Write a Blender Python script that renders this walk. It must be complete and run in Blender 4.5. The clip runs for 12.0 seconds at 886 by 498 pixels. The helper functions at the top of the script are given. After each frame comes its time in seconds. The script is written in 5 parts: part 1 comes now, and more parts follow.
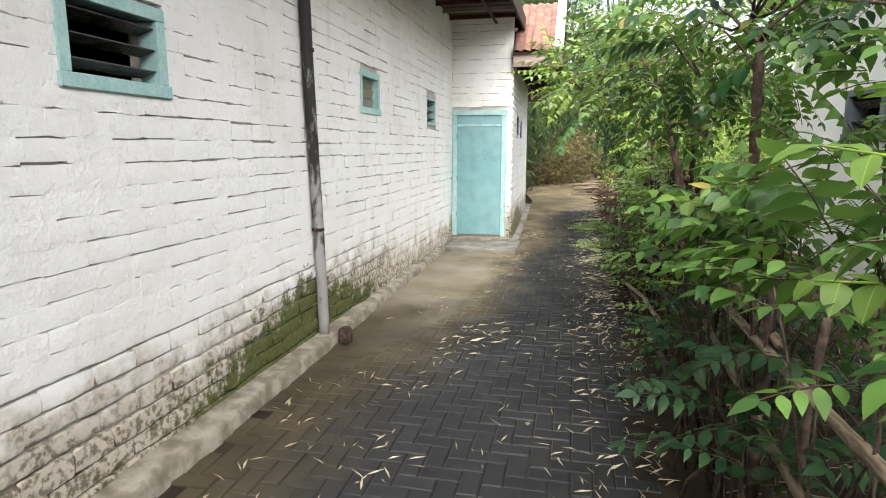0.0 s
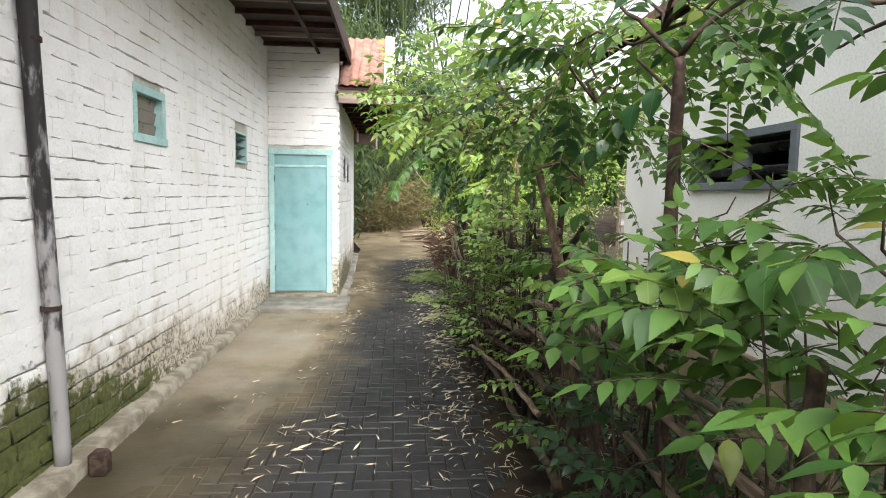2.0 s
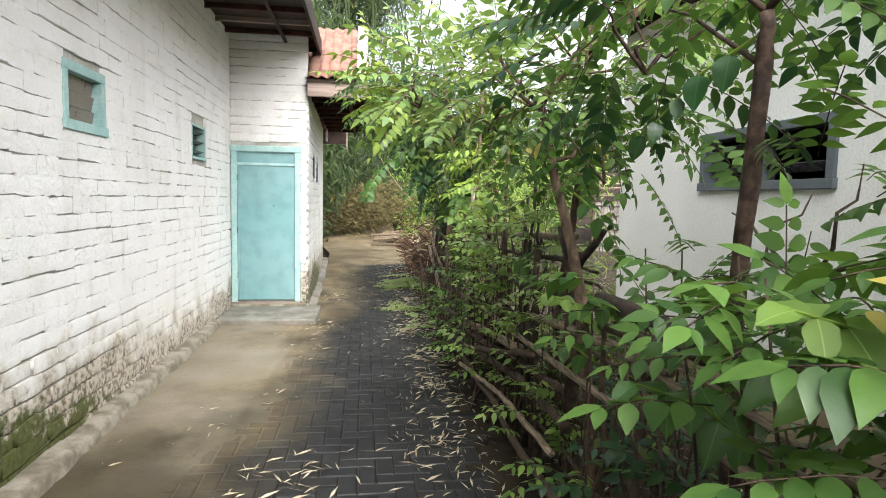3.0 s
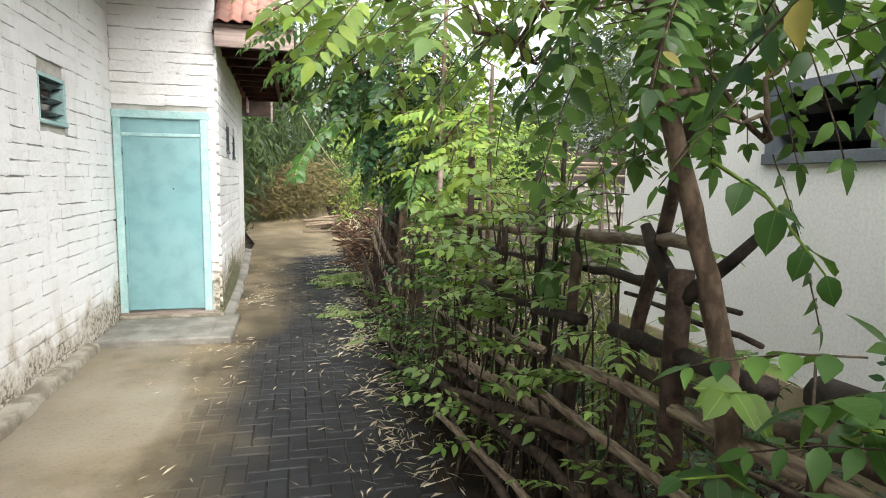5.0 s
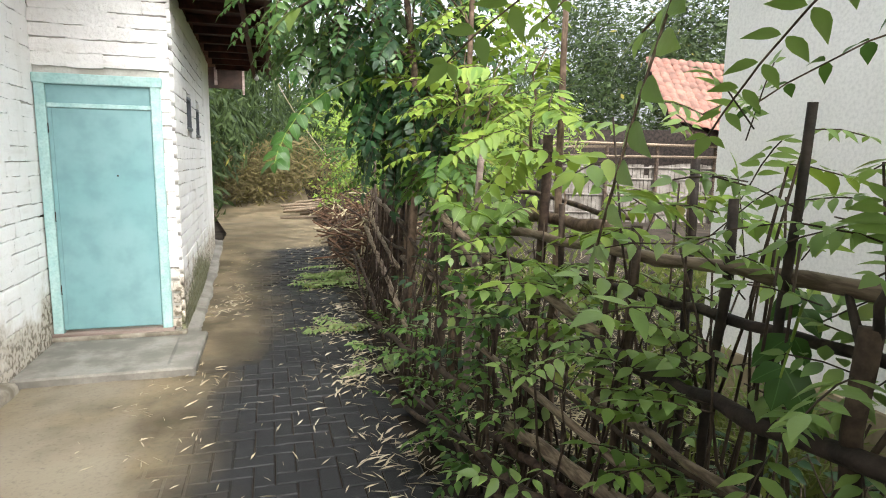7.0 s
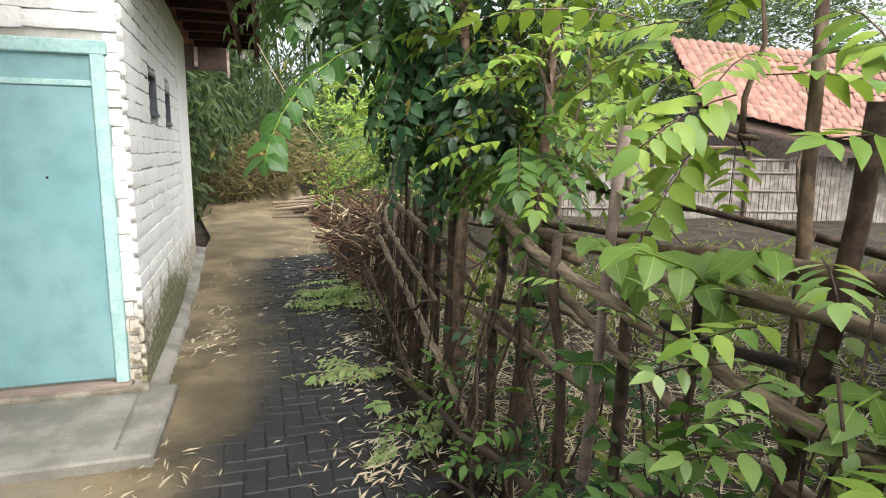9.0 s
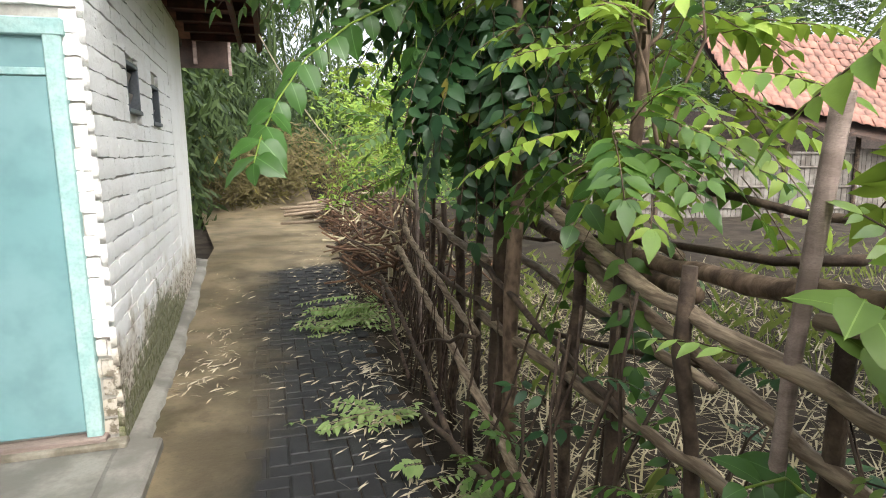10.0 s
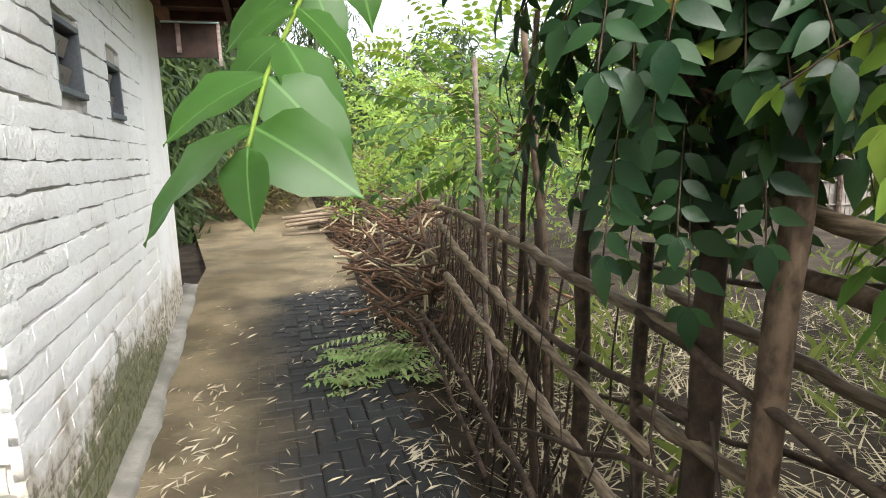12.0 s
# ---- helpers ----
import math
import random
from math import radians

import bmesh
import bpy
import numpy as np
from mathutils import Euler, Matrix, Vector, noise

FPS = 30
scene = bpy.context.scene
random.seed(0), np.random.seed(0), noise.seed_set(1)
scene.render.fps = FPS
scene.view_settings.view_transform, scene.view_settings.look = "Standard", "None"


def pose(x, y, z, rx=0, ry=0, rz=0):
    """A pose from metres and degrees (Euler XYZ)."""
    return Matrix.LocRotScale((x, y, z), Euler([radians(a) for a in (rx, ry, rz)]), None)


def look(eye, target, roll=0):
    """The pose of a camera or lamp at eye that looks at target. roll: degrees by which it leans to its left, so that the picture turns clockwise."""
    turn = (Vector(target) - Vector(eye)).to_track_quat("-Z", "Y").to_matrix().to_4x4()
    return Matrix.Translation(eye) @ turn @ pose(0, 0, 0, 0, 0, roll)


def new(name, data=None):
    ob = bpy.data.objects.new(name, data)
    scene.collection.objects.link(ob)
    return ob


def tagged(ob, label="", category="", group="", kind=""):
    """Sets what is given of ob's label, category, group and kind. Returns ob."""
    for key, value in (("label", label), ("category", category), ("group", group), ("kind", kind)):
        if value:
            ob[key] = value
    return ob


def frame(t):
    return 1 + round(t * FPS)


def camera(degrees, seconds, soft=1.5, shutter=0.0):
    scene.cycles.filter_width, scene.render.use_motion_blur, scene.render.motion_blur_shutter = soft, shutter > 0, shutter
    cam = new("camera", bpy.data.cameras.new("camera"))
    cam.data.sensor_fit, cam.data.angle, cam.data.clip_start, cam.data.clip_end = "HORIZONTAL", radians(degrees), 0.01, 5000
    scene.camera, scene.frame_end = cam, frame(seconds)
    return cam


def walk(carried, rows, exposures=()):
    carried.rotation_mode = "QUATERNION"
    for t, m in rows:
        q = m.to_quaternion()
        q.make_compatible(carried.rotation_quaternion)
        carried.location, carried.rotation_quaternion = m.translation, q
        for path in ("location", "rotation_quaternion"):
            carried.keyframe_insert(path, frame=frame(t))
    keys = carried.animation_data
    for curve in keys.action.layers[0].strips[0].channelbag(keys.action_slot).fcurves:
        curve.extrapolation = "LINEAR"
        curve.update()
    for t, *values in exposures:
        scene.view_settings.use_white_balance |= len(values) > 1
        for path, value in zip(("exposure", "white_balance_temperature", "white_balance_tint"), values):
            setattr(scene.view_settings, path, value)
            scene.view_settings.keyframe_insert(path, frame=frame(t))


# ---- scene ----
cam = camera(73.9, 12.0, 1.0)
PATH = [
    (0, (-0.039, 0.053, 1.594), (-0.463, 1.979, 1.257), 0.0),
    (0.5, (-0.095, 0.288, 1.581), (-0.208, 2.262, 1.282), 0.7),
    (1, (-0.166, 0.549, 1.582), (-0.115, 2.533, 1.336), 1.0),
    (1.5, (-0.18, 0.864, 1.587), (-0.063, 2.85, 1.388), 1.0),
    (2, (-0.204, 1.165, 1.583), (-0.045, 3.15, 1.402), 1.0),
    (2.5, (-0.267, 1.446, 1.557), (-0.047, 3.427, 1.388), 1.3),
    (3, (-0.291, 1.734, 1.558), (-0.024, 3.709, 1.389), 1.2),
    (3.2, (-0.261, 1.879, 1.585), (0.016, 3.851, 1.394), 1.1),
    (4.8, (-0.294, 3.073, 1.539), (0.181, 5.004, 1.327), 1.4),
    (5, (-0.266, 3.225, 1.54), (0.219, 5.152, 1.312), 0.9),
    (5.5, (-0.271, 3.547, 1.535), (0.25, 5.463, 1.297), 0.8),
    (6, (-0.288, 3.882, 1.524), (0.253, 5.792, 1.279), 0.9),
    (6.5, (-0.293, 4.208, 1.539), (0.251, 6.114, 1.271), 0.7),
    (6.7, (-0.307, 4.307, 1.573), (0.248, 6.208, 1.292), 0.8),
    (8.3, (-0.267, 5.387, 1.598), (0.297, 7.278, 1.275), 1.0),
    (8.5, (-0.276, 5.509, 1.596), (0.295, 7.399, 1.273), 0.9),
    (9, (-0.288, 5.849, 1.596), (0.294, 7.734, 1.269), 0.6),
    (9.5, (-0.277, 6.178, 1.579), (0.299, 8.067, 1.26), 0.2),
    (10, (-0.224, 6.579, 1.578), (0.324, 8.475, 1.252), -0.5),
    (10.5, (-0.241, 6.92, 1.583), (0.313, 8.814, 1.258), -1.0),
    (11, (-0.246, 7.273, 1.585), (0.308, 9.168, 1.266), -1.4),
    (11.5, (-0.277, 7.599, 1.581), (0.29, 9.492, 1.269), -1.8),
    (12, (-0.256, 7.901, 1.54), (0.296, 9.797, 1.219), -1.8),
]
walk(cam, [(t, look(eye, target, roll)) for t, eye, target, roll in PATH], [(0.0, 1.8, 6450, 9), (3.0, 1.94, 6450, 9), (6.5, 1.9, 6450, 9), (8.5, 1.78, 6450, 9), (10.5, 1.78, 6450, 9), (12.0, 1.92, 6450, 9)])

# ---- world, sun, exposure ----
world = bpy.data.worlds.new("world")
scene.world = world
world.use_nodes = True
wt = world.node_tree
sky = wt.nodes.new("ShaderNodeTexSky")
sky.sky_type = "NISHITA"
sky.sun_disc = False
sky.sun_elevation, sky.sun_rotation = radians(45), radians(170)
sky.air_density, sky.dust_density, sky.ozone_density = 1.0, 6.0, 0.6
veil = wt.nodes.new("ShaderNodeHueSaturation")
veil.inputs["Saturation"].default_value = 0.3
wt.links.new(sky.outputs[0], veil.inputs["Color"])
wt.links.new(veil.outputs[0], wt.nodes["Background"].inputs[0])
wt.nodes["Background"].inputs[1].default_value = 0.15
sun = new("sun", bpy.data.lights.new("sun", "SUN"))
sun.data.energy, sun.data.angle, sun.data.color = 1.6, radians(100), (1.0, 0.98, 0.95)
sun.matrix_world = look((2.3, -10.5, 13.0), (0, 0, 0))


# ---- material helpers ----
class Nodes:
    def __init__(self, name):
        self.m = bpy.data.materials.new(name)
        self.m.use_nodes = True
        self.t = self.m.node_tree
        self.b = self.t.nodes["Principled BSDF"]
        self.pos = self.t.nodes.new("ShaderNodeNewGeometry").outputs["Position"]

    def put(self, socket, value):
        if isinstance(value, bpy.types.NodeSocket):
            self.t.links.new(value, socket)
        elif isinstance(value, tuple) and len(value) == 3:
            socket.default_value = (*value, 1.0)
        else:
            socket.default_value = value

    def noise(self, scale, detail=4.0, vec=None, rough=0.55, stretch=None):
        n = self.t.nodes.new("ShaderNodeTexNoise")
        n.inputs["Scale"].default_value, n.inputs["Detail"].default_value = scale, detail
        n.inputs["Roughness"].default_value = rough
        v = vec or self.pos
        if stretch:
            mp = self.t.nodes.new("ShaderNodeMapping")
            mp.inputs["Scale"].default_value = stretch
            self.t.links.new(v, mp.inputs[0])
            v = mp.outputs[0]
        self.t.links.new(v, n.inputs["Vector"])
        return n.outputs[0]

    def math(self, op, a, b=0.0, clamp=False):
        n = self.t.nodes.new("ShaderNodeMath")
        n.operation, n.use_clamp = op, clamp
        self.put(n.inputs[0], a), self.put(n.inputs[1], b)
        return n.outputs[0]

    def step(self, v, lo, hi, a=0.0, b=1.0):
        n = self.t.nodes.new("ShaderNodeMapRange")
        n.interpolation_type = "SMOOTHSTEP"
        for i, x in enumerate((v, lo, hi, a, b)):
            self.put(n.inputs[i], x)
        return n.outputs[0]

    def mix(self, f, a, b):
        n = self.t.nodes.new("ShaderNodeMix")
        n.data_type = "RGBA"
        self.put(n.inputs[0], f), self.put(n.inputs[6], a), self.put(n.inputs[7], b)
        return n.outputs[2]

    def axis(self, i):
        n = self.t.nodes.new("ShaderNodeSeparateXYZ")
        self.t.links.new(self.pos, n.inputs[0])
        return n.outputs[i]

    def rand(self, island=False):
        if island:
            return self.t.nodes.new("ShaderNodeNewGeometry").outputs["Random Per Island"]
        return self.t.nodes.new("ShaderNodeObjectInfo").outputs["Random"]

    def bump(self, h, strength=0.3, dist=0.01):
        n = self.t.nodes.new("ShaderNodeBump")
        n.inputs["Strength"].default_value, n.inputs["Distance"].default_value = strength, dist
        self.t.links.new(h, n.inputs["Height"])
        self.t.links.new(n.outputs[0], self.b.inputs["Normal"])

    def done(self, color, rough=0.7, spec=0.5, metal=0.0):
        self.put(self.b.inputs["Base Color"], color)
        self.put(self.b.inputs["Roughness"], rough)
        self.put(self.b.inputs["Specular IOR Level"], spec)
        self.put(self.b.inputs["Metallic"], metal)
        return self.m


def simple(name, a, b, scale=6.0, rough=0.7, bump=0.3, stretch=None, island=None, spec=0.25, fine=60.0):
    """Two tones in large blotches, a finer grain, and a relief."""
    n = Nodes(name)
    f = n.step(n.noise(scale, 5, stretch=stretch), 0.35, 0.65)
    c = n.mix(f, a, b)
    g = n.noise(fine, 3, stretch=stretch)
    c = n.mix(n.step(g, 0.35, 0.75, 0.0, 0.35), c, tuple(0.55 * x for x in a))
    if island is not None:
        r = n.rand(island)
        c = n.mix(n.step(r, 0.0, 1.0, 0.0, 0.5), c, tuple(0.6 * x for x in b))
    n.bump(g, bump, 0.004)
    return n.done(c, n.step(f, 0, 1, rough - 0.08, rough + 0.08), spec)


def paint_wall(name, moss_y, moss_amount, foot_high=0.0):
    """Old whitewash over brick: grey and ochre weathering, a peeled foot, moss."""
    n = Nodes(name)
    z, y = n.axis(2), n.axis(1)
    big, mid, fine = n.noise(1.1, 5), n.noise(5.0, 6), n.noise(32, 6)
    c = n.mix(n.step(big, 0.4, 0.7), (0.84, 0.83, 0.82), (0.77, 0.755, 0.73))
    c = n.mix(n.step(mid, 0.52, 0.75, 0, 0.3), c, (0.66, 0.63, 0.57))
    c = n.mix(n.step(n.noise(14, 6), 0.64, 0.74, 0, 0.4), c, (0.52, 0.49, 0.44))
    streak = n.noise(3.0, 4, stretch=(1, 1.5, 0.25))
    c = n.mix(n.step(streak, 0.56, 0.8, 0, 0.28), c, (0.5, 0.46, 0.4))
    band = n.noise(1.0, 5, stretch=(2, 1.6, 9), rough=0.6)
    c = n.mix(n.step(band, 0.58, 0.74, 0, 0.3), c, (0.5, 0.46, 0.41))
    low = n.math("SUBTRACT", n.math("ADD", n.math("MULTIPLY", mid, 0.75), n.math("ADD", n.math("MULTIPLY", n.noise(16, 5), 0.35), foot_high)), z)
    low = n.math("ADD", low, n.math("MULTIPLY", n.step(y, 5.6, 7.4, 0.0, -0.22), n.step(y, 9.5, 9.9, 1.0, 0.0)))
    foot = n.step(low, -0.12, 0.22)
    c = n.mix(n.math("MULTIPLY", foot, 0.7), c, (0.42, 0.35, 0.25))
    bare = n.math("MULTIPLY", n.step(low, 0.02, 0.3), n.step(n.noise(26, 5), 0.45, 0.6))
    c = n.mix(n.math("MULTIPLY", bare, 0.85), c, (0.12, 0.095, 0.06))
    d = n.math("ABSOLUTE", n.math("SUBTRACT", y, moss_y))
    green = n.math("SUBTRACT", n.math("ADD", n.math("MULTIPLY", n.noise(9, 7, rough=0.7), 1.5), 0.16),
                   n.math("ADD", n.math("MULTIPLY", d, 0.36), n.math("MULTIPLY", z, 1.35)))
    green = n.math("MULTIPLY", n.step(green, 0.0, 0.22), moss_amount)
    c = n.mix(green, c, n.mix(n.noise(30, 4), (0.014, 0.018, 0.006), (0.14, 0.16, 0.036)))
    n.bump(n.math("ADD", n.math("MULTIPLY", mid, 1.5), fine), 0.7, 0.014)
    return n.done(c, 0.75, 0.3)


def leaf_material(name, dark, light, gloss=0.38, spec=0.3):
    """Leaf skin with light that passes through, each leaf its own green."""
    n = Nodes(name)
    r = n.rand(True)
    c = n.mix(r, dark, light)
    c = n.mix(n.step(n.noise(9, 4), 0.4, 0.75, 0, 0.4), c, tuple(0.55 * x for x in dark))
    c = n.mix(n.step(r, 0.988, 0.994), c, (0.26, 0.22, 0.05))
    n.bump(n.noise(70, 3), 0.25, 0.004)
    n.done(c, n.step(n.noise(12, 3), 0.3, 0.7, gloss - 0.03, gloss + 0.2), spec)
    tr = n.t.nodes.new("ShaderNodeBsdfTranslucent")
    n.put(tr.inputs[0], n.mix(r, tuple(min(1, 1.35 * x) for x in light), tuple(0.5 * a + 0.5 * b for a, b in zip(light, (0.22, 0.38, 0.04)))))
    mx = n.t.nodes.new("ShaderNodeMixShader")
    mx.inputs[0].default_value = 0.3
    n.t.links.new(n.b.outputs[0], mx.inputs[1])
    n.t.links.new(tr.outputs[0], mx.inputs[2])
    n.t.links.new(mx.outputs[0], n.t.nodes["Material Output"].inputs[0])
    return n.m


def silt_coat(n):
    """How far tan silt covers the path, and its colour: one coat over blocks, joints and film alike, darker at low y,
    paler round y 7.2.
    """
    x, y = n.axis(0), n.axis(1)
    u = n.math("ADD", n.math("MULTIPLY", x, -1.0), n.math("MULTIPLY", n.math("SUBTRACT", n.noise(1.4, 7, rough=0.65), 0.5), 1.0))
    u = n.math("ADD", u, n.math("ADD", n.step(y, 8.8, 10.2, 0.0, 0.36), n.step(y, 13.7, 14.4, 0.0, 2.0)))
    u = n.math("ADD", u, n.step(y, 2.5, 5.8, -0.62, 0.0))
    much = n.step(u, 0.4, 1.15)
    c = n.mix(n.step(n.noise(1.9, 6), 0.36, 0.64), (0.19, 0.15, 0.092), (0.09, 0.07, 0.042))
    c = n.mix(n.math("MULTIPLY", n.step(n.noise(2.4, 5), 0.54, 0.7), 0.5), c, (0.034, 0.036, 0.014))
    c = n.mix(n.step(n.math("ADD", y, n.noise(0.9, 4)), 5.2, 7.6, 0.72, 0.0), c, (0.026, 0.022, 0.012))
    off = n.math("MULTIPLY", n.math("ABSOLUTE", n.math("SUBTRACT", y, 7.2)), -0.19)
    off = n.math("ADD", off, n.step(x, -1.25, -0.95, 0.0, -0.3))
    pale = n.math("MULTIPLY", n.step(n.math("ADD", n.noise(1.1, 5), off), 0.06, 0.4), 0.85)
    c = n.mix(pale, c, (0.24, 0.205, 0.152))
    c = n.mix(n.step(n.noise(45, 4), 0.5, 0.8, 0, 0.4), c, (0.035, 0.03, 0.022))
    return much, c


def paver_material(name):
    """Dark damp concrete blocks under patches of tan silt."""
    n = Nodes(name)
    r = n.mix(n.noise(3, 3), (0.009, 0.0095, 0.0105), (0.021, 0.0215, 0.023))
    r = n.mix(n.step(n.rand(), 0, 1, 0, 0.4), r, (0.028, 0.028, 0.029))
    r = n.mix(n.step(n.noise(160, 2), 0.5, 0.8, 0, 0.5), r, (0.04, 0.039, 0.038))
    much, coat = silt_coat(n)
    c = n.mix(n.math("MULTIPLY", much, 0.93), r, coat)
    n.bump(n.noise(130, 3), 0.35, 0.004)
    return n.done(c, n.step(n.noise(1.7, 5), 0.35, 0.65, 0.44, 0.72), 0.22)


def silt_material(name):
    n = Nodes(name)
    much, coat = silt_coat(n)
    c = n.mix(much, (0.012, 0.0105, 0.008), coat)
    n.bump(n.noise(35, 5), 0.3, 0.006)
    return n.done(c, n.step(n.noise(1.2, 4), 0.35, 0.65, 0.4, 0.7), 0.35)


M_WALL = paint_wall("whitewashed_brick", 4.2, 0.95, 0.05)
M_WALL2 = paint_wall("whitewashed_side", 11.2, 0.75, 0.06)
M_JOINT = simple("painted_joint", (0.55, 0.53, 0.49), (0.4, 0.37, 0.32), 7, 0.85)
M_MORTAR = simple("mortar", (0.34, 0.31, 0.27), (0.22, 0.19, 0.15), 5, 0.85)
M_TEAL = simple("teal_paint", (0.195, 0.37, 0.385), (0.23, 0.4, 0.415), 1.2, 0.45, 0.06, fine=6)
M_TEAL_OLD = simple("teal_frame_paint", (0.34, 0.54, 0.53), (0.44, 0.62, 0.6), 9, 0.6, 0.3)
M_DARKWOOD = simple("dark_wood", (0.024, 0.015, 0.011), (0.06, 0.037, 0.028), 6, 0.75, 0.5, stretch=(1, 6, 1))
M_REDWOOD = simple("red_brown_wood", (0.035, 0.014, 0.011), (0.085, 0.032, 0.024), 7, 0.7, 0.4)
M_GREYWOOD = simple("weathered_board", (0.2, 0.15, 0.13), (0.33, 0.26, 0.23), 3, 0.8, 0.5, stretch=(0.6, 4, 8))
M_CEMENT = simple("cement", (0.33, 0.3, 0.245), (0.15, 0.128, 0.095), 7, 0.75, 0.35)
M_PALECEMENT = simple("pale_cement", (0.27, 0.255, 0.225), (0.16, 0.15, 0.13), 3.5, 0.6, 0.25)
M_SOIL = simple("soil", (0.032, 0.023, 0.014), (0.014, 0.01, 0.0065), 3, 0.9, 0.8, fine=30)
M_TILE = simple("terracotta", (0.29, 0.135, 0.1), (0.16, 0.095, 0.078), 5, 0.8, 0.4, island=False)
def pipe_material(name):
    """Black paint flaked off to pale grey, mostly on the lower length."""
    n = Nodes(name)
    f = n.math("ADD", n.noise(9, 6, stretch=(2, 2, 0.7)), n.math("MULTIPLY", n.axis(2), -0.2))
    c = n.mix(n.step(f, 0.14, 0.34), (0.02, 0.018, 0.018), (0.3, 0.29, 0.29))
    n.bump(n.noise(50, 4), 0.5, 0.004)
    return n.done(c, 0.65, 0.4)


M_PIPE = pipe_material("worn_grey_pipe")
M_BAMBOO = simple("old_bamboo", (0.3, 0.235, 0.165), (0.1, 0.072, 0.05), 13, 0.6, 0.3, stretch=(6, 0.7, 6), island=False)
M_BRANCH = simple("bark", (0.024, 0.016, 0.012), (0.1, 0.072, 0.052), 17, 0.85, 1.0, island=False)
M_TRUNK = simple("pale_bark", (0.15, 0.105, 0.072), (0.05, 0.034, 0.023), 24, 0.85, 1.0, stretch=(1, 1, 0.6))
# charred rails and stakes; also the painted shade inside the shed
M_BURNT_SHADE = simple("charred_wood_shade", (0.018, 0.014, 0.012), (0.06, 0.045, 0.038), 14, 0.75, 1.0)
M_RUST = simple("reddish_bark", (0.085, 0.055, 0.041), (0.028, 0.019, 0.015), 22, 0.8, 1.0)
M_HOUSE = simple("white_plaster", (0.8, 0.79, 0.77), (0.74, 0.73, 0.7), 1.2, 0.8, 0.15)
M_PLINTH = simple("yellowish_plaster", (0.34, 0.28, 0.18), (0.22, 0.18, 0.12), 2.5, 0.85, 0.3)
M_GREYPAINT = simple("blue_grey_paint", (0.11, 0.125, 0.145), (0.14, 0.155, 0.17), 5, 0.5, 0.2)
M_GLASS_DARK = simple("dusty_slat", (0.035, 0.032, 0.03), (0.06, 0.055, 0.05), 6, 0.25, 0.1)
M_SLAT = simple("dusty_glass_slat", (0.2, 0.17, 0.15), (0.28, 0.24, 0.21), 5, 0.35, 0.1)
M_WEAVE = simple("weathered_woven_bamboo", (0.26, 0.24, 0.215), (0.12, 0.105, 0.09), 5, 0.85, 0.4, island=True)
M_LITTER = simple("dry_leaf_litter", (0.52, 0.47, 0.36), (0.44, 0.37, 0.25), 3, 0.7, 0.2, island=True)
M_STRAW = simple("straw", (0.42, 0.37, 0.25), (0.26, 0.22, 0.13), 3, 0.8, 0.2, island=True)
M_BRUSH = simple("cut_brush", (0.15, 0.085, 0.05), (0.075, 0.044, 0.028), 6, 0.85, 0.5, island=True)
M_GRASS = leaf_material("grass_blade", (0.06, 0.1, 0.02), (0.2, 0.22, 0.06), 0.5)
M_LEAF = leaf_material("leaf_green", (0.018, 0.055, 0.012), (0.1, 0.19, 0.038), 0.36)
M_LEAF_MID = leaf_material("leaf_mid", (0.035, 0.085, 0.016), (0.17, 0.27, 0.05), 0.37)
# lighter leaf copy: brightness from the sky overhead is put into the green
M_LEAF_SKYLIT = leaf_material("leaf_skylit", (0.085, 0.165, 0.036), (0.26, 0.37, 0.1), 0.33, 0.5)
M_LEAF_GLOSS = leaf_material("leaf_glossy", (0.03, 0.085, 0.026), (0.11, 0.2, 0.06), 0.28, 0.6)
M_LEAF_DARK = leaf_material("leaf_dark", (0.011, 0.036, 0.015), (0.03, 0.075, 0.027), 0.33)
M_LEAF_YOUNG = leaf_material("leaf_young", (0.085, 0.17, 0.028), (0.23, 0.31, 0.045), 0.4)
M_LEAF_CUT = leaf_material("leaf_wilted", (0.14, 0.24, 0.07), (0.3, 0.38, 0.16), 0.55)
# green darkened to hold the grove's self-shadow
M_GROVE_SHADED = leaf_material("grove_leaf_shaded", (0.013, 0.027, 0.009), (0.06, 0.09, 0.028), 0.55)
M_DRYBUSH = leaf_material("dry_bush", (0.08, 0.07, 0.03), (0.15, 0.115, 0.05), 0.7)


